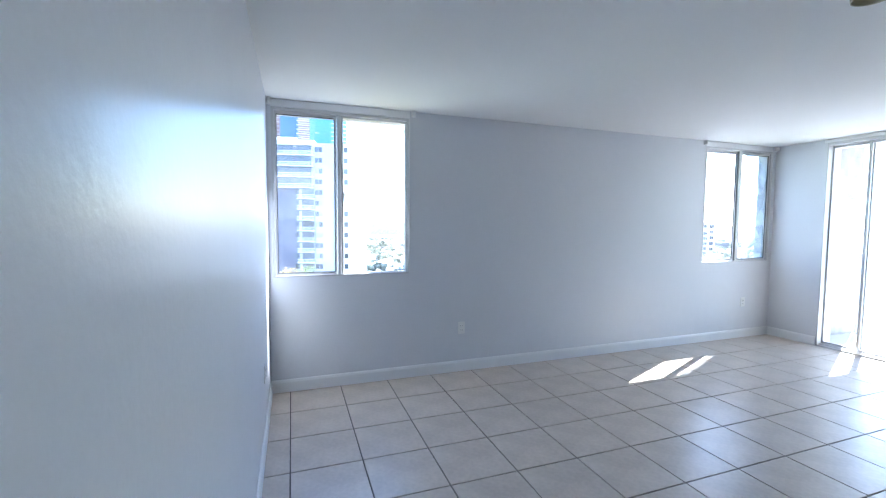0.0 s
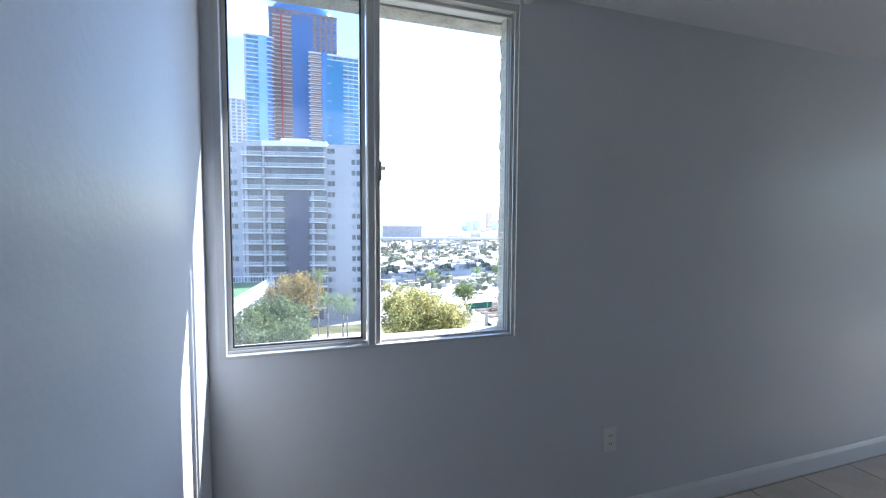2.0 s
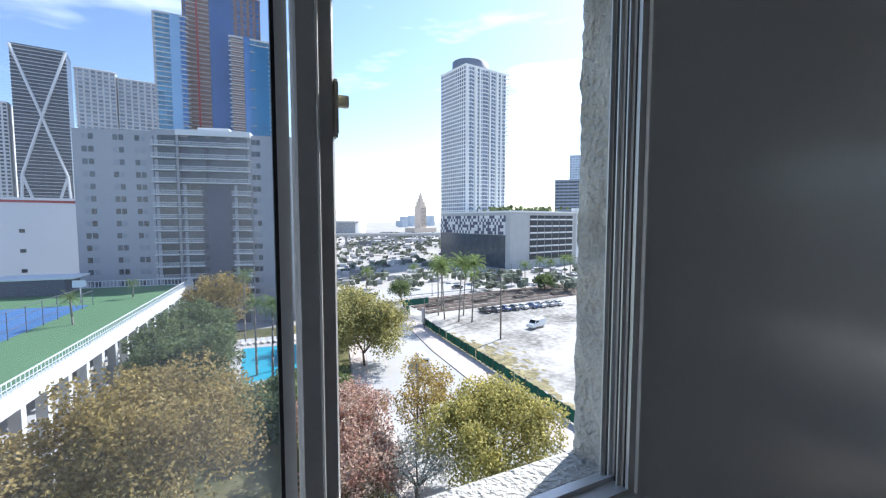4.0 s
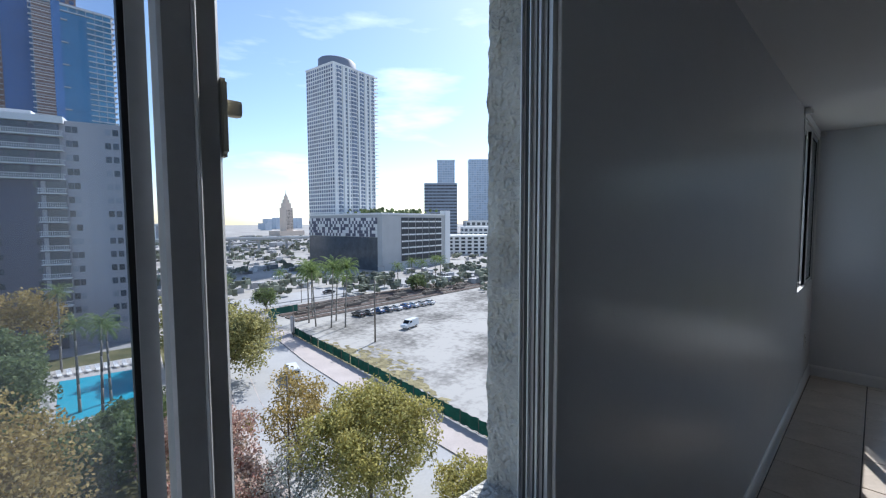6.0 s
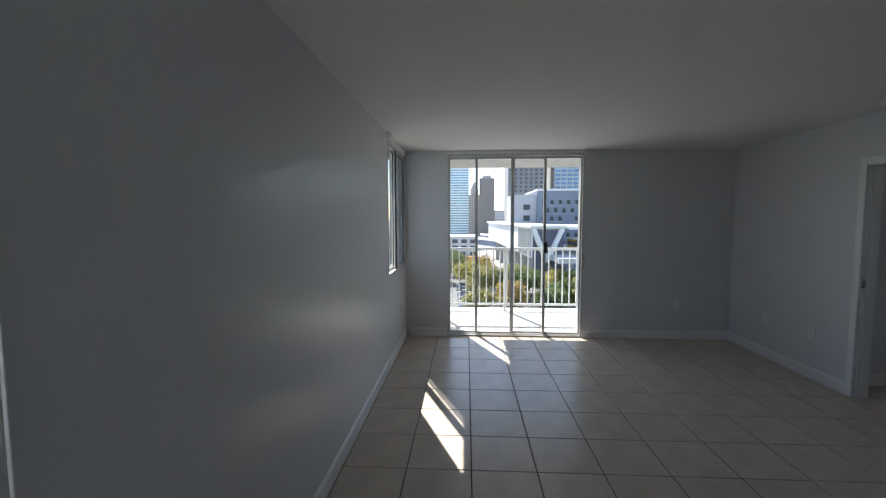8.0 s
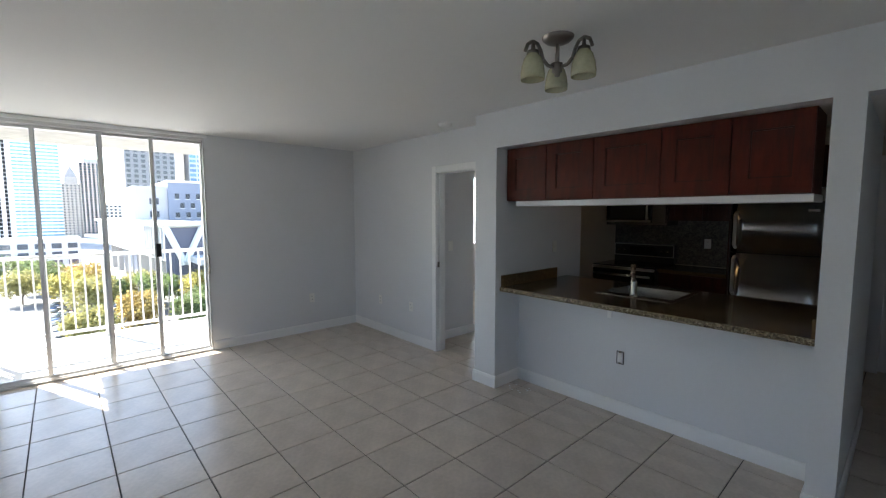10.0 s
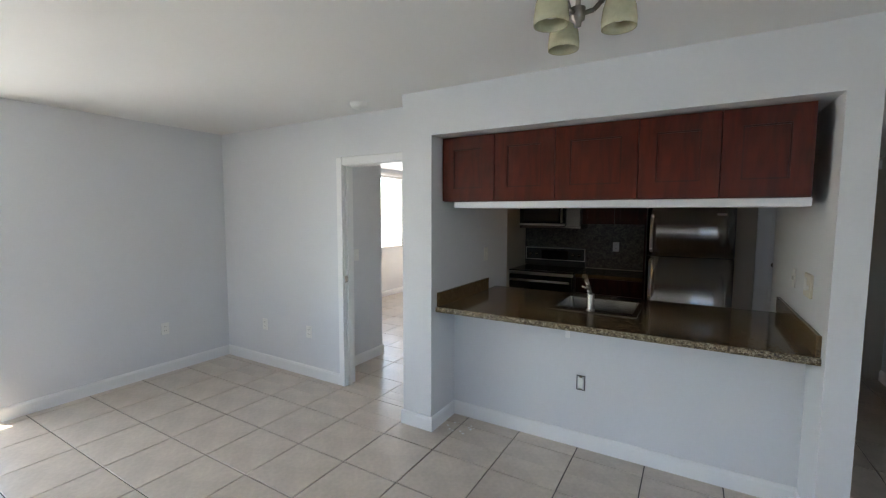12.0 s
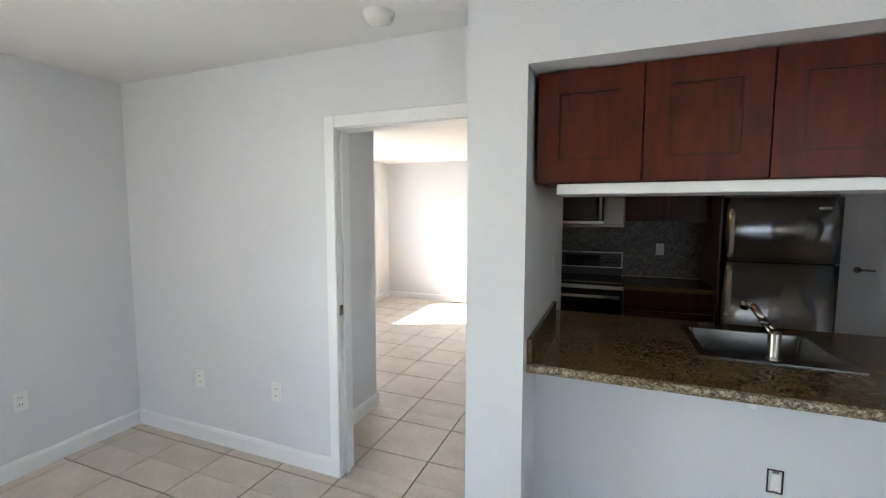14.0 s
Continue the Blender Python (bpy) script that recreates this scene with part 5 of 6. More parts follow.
# podium block and its tower beyond the lot
pod = empty("podium_building", "white and black podium block with a checkered screen", "building", 124.5, 178.5, G, 8.4)
PW, PD, PH = 54, 62, 30.0
part("wall", bx(0, PW, 0, PD, 0, PH - 0.5), M_SLAB, pod)
part("dark_base", bx(-0.3, 0.0, 3, PD, 0, 17.5), mat("smoked_glass", (0.09, 0.10, 0.115), 0.15, 0, 0.3, 0.3, 1.0), pod, "black glass lower floors")
part("corner_pier", bx(-0.4, 13, -0.5, 3, 0, PH - 1), M_SLAB, pod)
part("end_fin", bx(PW - 1, PW + 4, -1.0, 3, 0, PH + 2.5), M_APTW, pod)
part("roof_edge", bx(-0.5, PW, -0.6, PD, PH - 0.5, PH + 0.4), M_APTW, pod)
ck = bmesh.new()
ckd = bmesh.new()
rr = random.Random(4)
for i in range(42):
    for j in range(6):
        q = ck if ((i + j) % 2 == 0) != (rr.random() < 0.22) else ckd
        y = 3 + i * 1.4
        box(q, -0.6, -0.02, y + 0.05, y + 1.35, 17.8 + j * 1.7, 19.4 + j * 1.7)
tagged(part("checker_screen", ck, M_APTW, pod, "white checkered screen panels"), kind="stuff")
tagged(part("checker_screen", ckd, M_APTD, pod, "dark checkered screen panels"), kind="stuff")
# near-black fill: the shade inside bays and window recesses, as colour
M_HOLE = mat("shaded_opening", (0.025, 0.03, 0.04), 0.4, 0, 0.2, 0.5, 2)
for i in range(6):
    bay = part("garage_bay", bx(14.6 + i * 6.0, 20.0 + i * 6.0, -0.22, 0.1, 4.2, 28.0), M_HOLE, pod, "garage bay filled near black for its inner shade")
    for j in range(6):
        part("floor_edge", bx(14.6 + i * 6.0, 20.0 + i * 6.0, -0.42, -0.22, 7.4 + j * 3.6, 8.2 + j * 3.6), M_APTW, bay)
rt = bmesh.new()
for i in range(110):
    c = Vector((rr.uniform(1, PW - 4), rr.uniform(1, 30), PH + 0.4 + rr.uniform(0, 2.2)))
    bmesh.ops.create_icosphere(rt, subdivisions=1, radius=rr.uniform(0.5, 1.3), matrix=Matrix.Translation(c))
tagged(part("roof_garden", rt, M_LEAF_G, pod, "green roof garden shrubs"), kind="stuff")
tw = tower("residential_tower", "tall grey-white residential tower with a rounded crown", 139.5, 241.0, 33, 26, 8.4, 94.5, 38, 15, M_APTW, mat("tower_glass", (0.19, 0.23, 0.31), 0.2, 0.1, 0.2, 0.1, 1.0, island=0.3), "r", z0=5.0, win_w=0.6, win_h=0.66, slab=1.6)
cr_ = bmesh.new()
lathe(cr_, [(12.6, 89.0), (12.6, 96.2), (11.6, 97.0), (0.1, 97.2)], 28, Matrix.Translation((-2.5, 0, 0)) @ Matrix.Diagonal((1.0, 0.8, 1, 1)))
part("crown", cr_, mat("slate_crown", (0.20, 0.22, 0.27), 0.6, 0, 0.06, 0.2, 1.0), tw, "slate rounded crown")
M_BAY = mat("grey_bay_paint", (0.27, 0.29, 0.35), 0.8, 0, 0.05, 0.2, 1.0)
for x, w in ((-12.4, 1.5), (-1.0, 4.4), (5.0, 1.6), (14.8, 1.0)):
    bay = part("grey_bay", bx(x - w / 2, x + w / 2, -13.10, -13.02, 0, 88.5), M_BAY, tw)
    for f in range(38):
        part("floor_line", bx(x - w / 2, x + w / 2, -13.5, -13.1, f * 2.355, f * 2.355 + 0.5), M_APTW, bay)
for x in (-16.0, -9.2, -5.6, 2.6, 8.2, 12.0):
    part("pier", bx(x - 0.6, x + 0.6, -13.8, -13.0, 0, 89.5), M_APTW, tw)

# old tower with a spire, arena, distant buildings
sp = empty("spire_tower", "tan stone tower with stepped top and spire", "tower", 360, 823, G, 20)
for a, z0_, z1_ in ((9.0, 0, 55), (6.9, 55, 64), (4.9, 64, 71), (3.1, 71, 77)):
    part("stage", bx(-a, a, -a, a, z0_, z1_, 0.4), M_TAN, sp)
sb = bmesh.new()
lathe(sb, [(3.0, 77), (2.1, 80), (0.8, 83), (0.2, 90)], 8)
part("crown_dome", lathe(bmesh.new(), [(3.3, 76.5), (3.3, 77.4)], 8), M_TAN, sp)
part("spire", sb, M_TAN, sp)
part("base_wing", bx(-30, 34, -14, 16, 0, 9), M_TAN, sp)
wn = bmesh.new()
for f in range(14):
    for i in range(5):
        box(wn, -7.6 + i * 3.4, -6.2 + i * 3.4, -9.15, -8.9, 12 + f * 2.8, 13.7 + f * 2.8)
tagged(part("window_grid", wn, M_WIN, sp), kind="stuff")

ar = empty("arena", "white rounded arena with a dark glass front", "arena", 166, 730, G, -12)
ab = bmesh.new()
lathe(ab, [(44, 0), (46, 18), (43, 24), (20, 27), (0.1, 28)], 40)
part("bowl", ab, M_APTW, ar)
part("glass_front", bx(-40, 24, -47, -30, 3, 21), M_WINP, ar, "dark glazed arena front")
part("canopy", bx(-44, 30, -50, -28, 21, 23.5), M_SLAB, ar)

tower("office_tower", "blue-grey banded office tower in the distance", 308, 325, 34, 26, -44, 40.5, 20, 8, mat("blue_grey_panel", (0.26, 0.30, 0.37), 0.5, 0, 0.1, 0.1, 1), M_DKTWR, win_w=0.95, win_h=0.5)
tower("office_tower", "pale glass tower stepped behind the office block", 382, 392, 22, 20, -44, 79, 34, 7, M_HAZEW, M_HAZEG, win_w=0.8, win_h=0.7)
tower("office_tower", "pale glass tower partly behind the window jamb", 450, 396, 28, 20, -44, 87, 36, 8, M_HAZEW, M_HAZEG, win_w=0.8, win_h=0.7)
for i, (x, y, w, z) in enumerate(((250, 230, 40, -10), (300, 262, 36, -4), (236, 280, 30, -8), (350, 300, 44, 2))):
    tower("low_building", "low pale city building beyond the podium", x, y, w, 24, -40, z, 5, 8, M_APTW, M_WIN)
rr = random.Random(11)
for i in range(9):
    a = rr.uniform(0.36, 0.44)
    d = rr.uniform(1500, 1900)
    x, y = d * math.sin(a), d * math.cos(a)
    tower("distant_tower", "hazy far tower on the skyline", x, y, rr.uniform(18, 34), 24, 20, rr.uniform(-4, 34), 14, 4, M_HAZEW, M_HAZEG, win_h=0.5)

# elevated road and rail viaducts
via = empty("viaduct", "long pale elevated roadway on piers", "viaduct", 60, 430, G, -14)
part("roadway", bx(-120, 330, -6, 6, 9.5, 11.2), M_SLAB, via)
part("parapet", bx(-120, 330, -6.3, -5.9, 11.2, 12.4), M_APTW, via)
for i in range(18):
    part("pier", bx(-110 + i * 25, -108 + i * 25, -2, 2, 0, 9.5), M_SLAB, via)

cityb = bmesh.new()
rr = random.Random(21)
for i in range(1700):
    a, d = rr.uniform(-0.1, 1.0), rr.uniform(165, 800)
    x, y = d * math.sin(a) - 5, d * math.cos(a)
    if 100 < x < 200 and 165 < y < 270:
        continue
    s = rr.uniform(1.0, 2.4) if rr.random() < 0.95 or d < 420 else rr.uniform(5, 11)
    box(cityb, -s, s, -s * 0.5, s * 0.5, G, G + rr.uniform(1.2, 2.4) * (1 if s < 5 else 2.4), pose(x, y, 0, 0, 0, rr.choice((14, -20, 70))))
tagged(mesh_ob("distant_rooftops", cityb, mat("mixed_roofs", (0.42, 0.41, 0.40), 0.8, 0, 0.2, 0.1, 1, island=0.6)), "scatter of far parked cars, sheds and roofs", "rooftops", kind="stuff")
cityt = bmesh.new()
for i in range(1300):
    a, d = rr.uniform(-0.1, 1.0), rr.uniform(150, 780)
    x, y = d * math.sin(a) - 5, d * math.cos(a)
    if 100 < x < 200 and 165 < y < 270:
        continue
    r = rr.uniform(1.0, 2.9)
    for k in range(7):
        c = Vector((x + rr.uniform(-r, r), y + rr.uniform(-r, r), G + rr.uniform(0.8, 1.6) * r * 0.9))
        bmesh.ops.create_icosphere(cityt, subdivisions=1, radius=r * rr.uniform(0.3, 0.55), matrix=Matrix.Translation(c)) if i < 140 else box(cityt, c.x - r * 0.3, c.x + r * 0.3, c.y - r * 0.3, c.y + r * 0.3, c.z - r * 0.3, c.z + r * 0.3, Matrix.Identity(4))
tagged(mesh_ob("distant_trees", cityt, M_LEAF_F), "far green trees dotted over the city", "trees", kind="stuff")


# ---------------------------------------------------------------- outside: trees
def leaf_quad(bm, c, s, rr):
    n = Vector((rr.gauss(0, 1), rr.gauss(0, 1), rr.gauss(0, 1) + 0.6)).normalized()
    u = n.orthogonal().normalized()
    u.rotate(Matrix.Rotation(rr.uniform(0, 6.28), 3, n))
    v = n.cross(u)
    a, b = s * rr.uniform(0.7, 1.3), s * rr.uniform(0.4, 0.8)
    bm.faces.new([bm.verts.new(c + p) for p in (-u * a, -v * b, u * a, v * b)])


def broad_tree(label, x, y, h, r, leaves, n, seed, name="tree", squash=0.75, leaf=0.22, bare=0.0, trunk_r=0.22):
    """A tree: tapered trunk, branching limbs and a crown of leaf clumps with gaps."""
    rr = random.Random(seed)
    t = empty(name, label, "tree", x, y, G, 0)
    bm = bmesh.new()
    fork = h * 0.22
    cyl(bm, (0, 0, 0), (rr.uniform(-.3, .3), rr.uniform(-.3, .3), fork), trunk_r, trunk_r * 0.75, 8)
    tips = []
    for k in range(9):
        a = k * 0.7 + rr.uniform(-.3, .3)
        l = rr.uniform(0.45, 0.85)
        mid = Vector((math.cos(a) * r * l * 0.5, math.sin(a) * r * l * 0.5, fork + (h - fork) * rr.uniform(0.3, 0.45)))
        tip = Vector((math.cos(a) * r * l, math.sin(a) * r * l, fork + (h - fork) * rr.uniform(0.5, 0.9)))
        cyl(bm, (0, 0, fork * 0.9), mid, trunk_r * 0.45, trunk_r * 0.28, 6)
        cyl(bm, mid, tip, trunk_r * 0.28, trunk_r * 0.08, 5)
        tips.append(tip)
        for q in range(3):
            e = mid.lerp(tip, rr.uniform(0.2, 0.9)) + Vector((rr.uniform(-1, 1), rr.uniform(-1, 1), rr.uniform(0.1, 1))) * r * 0.3
            cyl(bm, mid.lerp(tip, 0.3 + 0.2 * q), e, trunk_r * 0.14, trunk_r * 0.05, 4)
            tips.append(e)
    part("trunk", bm, M_BARK, t)
    bm = bmesh.new()
    cz = fork + (h - fork) * 0.5
    clumps = []
    for k in range(int(64 * (1 - bare))):
        while True:
            p = Vector((rr.uniform(-1, 1), rr.uniform(-1, 1), rr.uniform(-0.8, 1)))
            if 0.35 < p.length < 1.0:
                break
        clumps.append((Vector((p.x * r, p.y * r, cz + p.z * (h - fork) * squash * 0.66)), r * rr.uniform(0.20, 0.36)))
    clumps += [(c, r * 0.2) for c in tips]
    per = n // len(clumps)
    for c, cr2 in clumps:
        for q in range(per):
            d = Vector((rr.gauss(0, 1), rr.gauss(0, 1), rr.gauss(0, 0.8)))
            d = d.normalized() * cr2 * (0.55 + 0.5 * rr.random())
            leaf_quad(bm, c + d, leaf, rr)
    part("crown", bm, leaves, t)
    return t


def palm_tree(label, x, y, h, seed, name="palm_tree", fronds=17, length=2.6):
    rr = random.Random(seed)
    t = empty(name, label, "palm tree", x, y, G, rr.uniform(0, 360))
    bm = bmesh.new()
    p = Vector((0, 0, 0))
    lean = Vector((rr.uniform(-.06, .06), rr.uniform(-.06, .06), 1))
    for k in range(6):
        q = p + lean * (h / 6)
        cyl(bm, p, q, 0.20 - 0.014 * k, 0.186 - 0.014 * k, 8)
        p = q
    part("trunk", bm, M_PALMT, t)
    bm = bmesh.new()
    for k in range(int(fronds * 1.5)):
        a = 2.4 * k + rr.uniform(-.25, .25)
        el = math.radians(-25 + 105 * (k + 0.5) / (fronds * 1.5) + rr.uniform(-8, 8))
        bend = rr.uniform(1.2, 1.9)
        reach = length * rr.uniform(0.75, 1.0) * 0.95
        side = Vector((-math.sin(a), math.cos(a), 0))
        c = p.copy()
        for s in range(17):
            u = s / 16
            e = el - bend * u * u
            fwd = Vector((math.cos(a) * math.cos(e), math.sin(a) * math.cos(e), math.sin(e)))
            nxt = c + fwd * reach / 16
            wl = length * 0.17 * (0.35 + math.sin(math.pi * min(1, 0.1 + u * 0.85))) * rr.uniform(0.75, 1.1)
            for sg in (-1, 1):
                tip = c + side * sg * wl * 0.75 + fwd * wl * 0.7 - Vector((0, 0, wl * rr.uniform(0.35, 0.75)))
                bm.faces.new([bm.verts.new(v) for v in (c, c.lerp(nxt, 0.62), tip)])
            c = nxt
    part("crown", bm, M_LEAF_P, t)
    return t


broad_tree("large golden-olive street tree in dry leaf", -11.0, 40.0, 12.6, 7.6, M_LEAF_O, 24000, 1, leaf=0.18)
broad_tree("large golden-olive street tree in dry leaf", -20.0, 36.0, 10.5, 6.5, M_LEAF_O, 14000, 2, leaf=0.17)
broad_tree("dense dark green tree beside the parking deck", -10.5, 62.0, 12.4, 6.0, M_LEAF_G, 17000, 3, leaf=0.22)
broad_tree("dense dark green tree beside the parking deck", -10.5, 76.0, 12.6, 5.2, M_LEAF_G, 11000, 4, leaf=0.24)
broad_tree("olive tree in front of the apartment block", -8.0, 98.0, 14.5, 6.0, M_LEAF_O, 6000, 5, leaf=0.26)
broad_tree("dense dark green tree beside the lawn", -1.0, 52.5, 5.4, 5.2, M_LEAF_G, 13000, 6, leaf=0.22)
broad_tree("dense dark green tree beside the lawn", 5.5, 60.0, 3.8, 4.2, M_LEAF_G, 7000, 7, leaf=0.22)
broad_tree("round yellow-green street tree by the kerb", 15.0, 70.0, 12.0, 7.4, M_LEAF_V, 24000, 8, leaf=0.22)
broad_tree("round green street tree further up the kerb", 15.5, 86.0, 11.5, 6.2, M_LEAF_V, 12000, 9, leaf=0.24)
broad_tree("yellow-green street tree close below the window", 15.6, 31.0, 9.8, 6.0, M_LEAF_Y, 30000, 10, leaf=0.145)
broad_tree("thin half-bare yellow-green street tree", 12.8, 39.0, 10.4, 4.2, M_LEAF_O, 4200, 11, leaf=0.15, bare=0.45)
broad_tree("red-blossomed tree below the window", 5.0, 45.0, 6.8, 5.2, M_LEAF_R, 12000, 12, leaf=0.16)
broad_tree("half-bare silvery tree below the window", 9.2, 33.5, 5.8, 4.2, M_LEAF_S, 4200, 13, leaf=0.11, bare=0.3)
broad_tree("red-blossomed tree below the window", 4.0, 36.0, 5.6, 4.4, M_LEAF_R, 8000, 17, leaf=0.16)
broad_tree("dense green street tree by the kerb", 2.5, 59.0, 4.2, 4.0, M_LEAF_G, 9000, 18, leaf=0.2)
broad_tree("golden street tree close below the window", 21.0, 24.0, 4.2, 3.0, M_LEAF_Y, 4000, 14, leaf=0.15)
broad_tree("small round tree at the street corner", 42.0, 122.0, 6.5, 3.6, M_LEAF_G, 2400, 15, leaf=0.25)
broad_tree("small round tree beside the rail yard", 96.0, 118.0, 6.0, 3.4, M_LEAF_G, 2000, 16, leaf=0.28)
for i, (px, py, ph) in enumerate(((43.4, 94.7, 12.5), (48.1, 88.9, 13.6), (47.3, 104.0, 11.5), (45.5, 91.0, 13.8), (44.0, 99.5, 13.0), (50.0, 96.5, 12.0))):
    palm_tree("tall royal palm with a full green crown", px, py, ph + 1.0, 40 + i, length=4.6, fronds=22)
for i, (px, py, ph) in enumerate(((0.0, 69.0, 12.5), (-2.0, 73.5, 12.0), (1.5, 75.0, 10.5), (-3.0, 96.0, 14.0), (-6.0, 66.0, 6.0))):
    palm_tree("slender palm beside the swimming pool", px, py, ph, 60 + i, length=3.0)
for i, (px, py, ph) in enumerate(((92, 124, 9), (97, 122, 10.5), (104, 124, 9.5), (108, 120, 11), (116, 126, 10), (70, 126, 6), (58, 150, 7), (80, 156, 7), (40, 152, 6.5))):
    palm_tree("palm beside the rail yard", px, py, ph, 80 + i, length=3.6)
palm_tree("small palm on the deck roof", -24.0, 72.0, 15.0, 91, length=1.8)
palm_tree("small palm on the deck roof", -21.0, 92.0, 14.0, 92, length=1.8)


# ---------------------------------------------------------------- outside: fence, poles, vehicles
fence = empty("construction_fence", "green cloth construction fence along the pavement", "fence", 31.6, 10, G)
fp = [(31.6, 10), (31.9, 32), (32.6, 42), (33.7, 55), (34.6, 68), (35.6, 85), (36.4, 92)]
for a, b in zip(fp, fp[1:]):
    d = Vector((b[0] - a[0], b[1] - a[1], 0))
    n = max(1, round(d.length / 3.2))
    for k in range(n):
        u, v = k / n, (k + 1) / n
        p, q = Vector((a[0] - 31.6, a[1] - 10, 0)) + d * u, Vector((a[0] - 31.6, a[1] - 10, 0)) + d * v
        bm = bmesh.new()
        cols = []
        for s in range(7):
            c = p.lerp(q, s / 6) + Vector((0.12 * math.sin(s * 2.1 + k), 0, 0))
            sag = 0.10 * math.sin(math.pi * s / 6) + 0.05 * math.sin(k * 3.3)
            cols.append([bm.verts.new(c + Vector((o, 0, z))) for o, z in ((0, 0.2), (0.06, 1.0), (0, 1.95 - sag))])
        for s in range(6):
            for w in range(2):
                bm.faces.new((cols[s][w], cols[s + 1][w], cols[s + 1][w + 1], cols[s][w + 1])).smooth = True
        bmesh.ops.solidify(bm, geom=bm.faces[:], thickness=0.03)
        part("cloth", bm, M_FENCE, fence)
        bm = bmesh.new()
        cyl(bm, p + Vector((0, 0, 0)), p + Vector((0, 0, 2.05)), 0.04, 0.04, 6)
        part("post", bm, M_POLE, fence)
fence2 = empty("construction_fence", "green cloth construction fence at the street corner", "fence", 37.5, 104, G)
part("cloth", bx(0, 0.06, 0, 10, 0.15, 2.0, 0, 1, pose(0, 0, 0, 0, 0, -12)), M_FENCE, fence2)
part("cloth", bx(0, 9, 0, 0.06, 0.15, 2.0, 0, 1, pose(2, 10, 0, 0, 0, 8)), M_FENCE, fence2)


def pole(label, x, y, h, r=0.16, arm=0.0, name="utility_pole"):
    p = empty(name, label, "pole", x, y, G)
    bm = bmesh.new()
    cyl(bm, (0, 0, 0), (0, 0, h), r, r * 0.7, 10)
    part("shaft", bm, M_POLE, p)
    if arm:
        bm = bmesh.new()
        tube(bm, [(0, 0, h - 0.3), (-arm * 0.5, 0, h), (-arm, 0, h)], 0.06, 6)
        part("arm", bm, M_POLE, p)
        part("lamp_head", bx(-arm - 0.7, -arm, -0.14, 0.14, h - 0.08, h + 0.1, 0.03), M_SLAB, p)
    return p


pole("bare wooden utility pole in the gravel lot", 45.9, 73.3, 13.6, 0.2)
pole("street lamp by the far pavement", 34.9, 88.6, 7.5, 0.09, 2.4, "street_lamp")
pole("thin pole between the street trees", 11.8, 39.5, 10.5, 0.12)
pole("street lamp at the crossing", 55.0, 126.5, 9.0, 0.1, 2.4, "street_lamp")
pole("street lamp at the crossing", 90.0, 130.0, 9.0, 0.1, 2.4, "street_lamp")
sg = empty("street_sign", "pale advertising panel on the far pavement", "sign", 36.0, 91.5, G)
part("panel", bx(-0.15, 0.15, -0.8, 0.8, 0.6, 4.2, 0.05), M_SLAB, sg)
part("foot", bx(-0.1, 0.1, -0.3, 0.3, 0, 0.6), M_POLE, sg)

M_CARS = [mat("car_paint_" + n, c, 0.25, 0.0, 0.05, 1, 20, 0, 0.6, coat=0.5) for n, c in (("white", (0.75, 0.75, 0.74)), ("black", (0.03, 0.03, 0.035)), ("silver", (0.42, 0.43, 0.44)), ("blue", (0.05, 0.12, 0.28)), ("grey", (0.16, 0.17, 0.18)))]


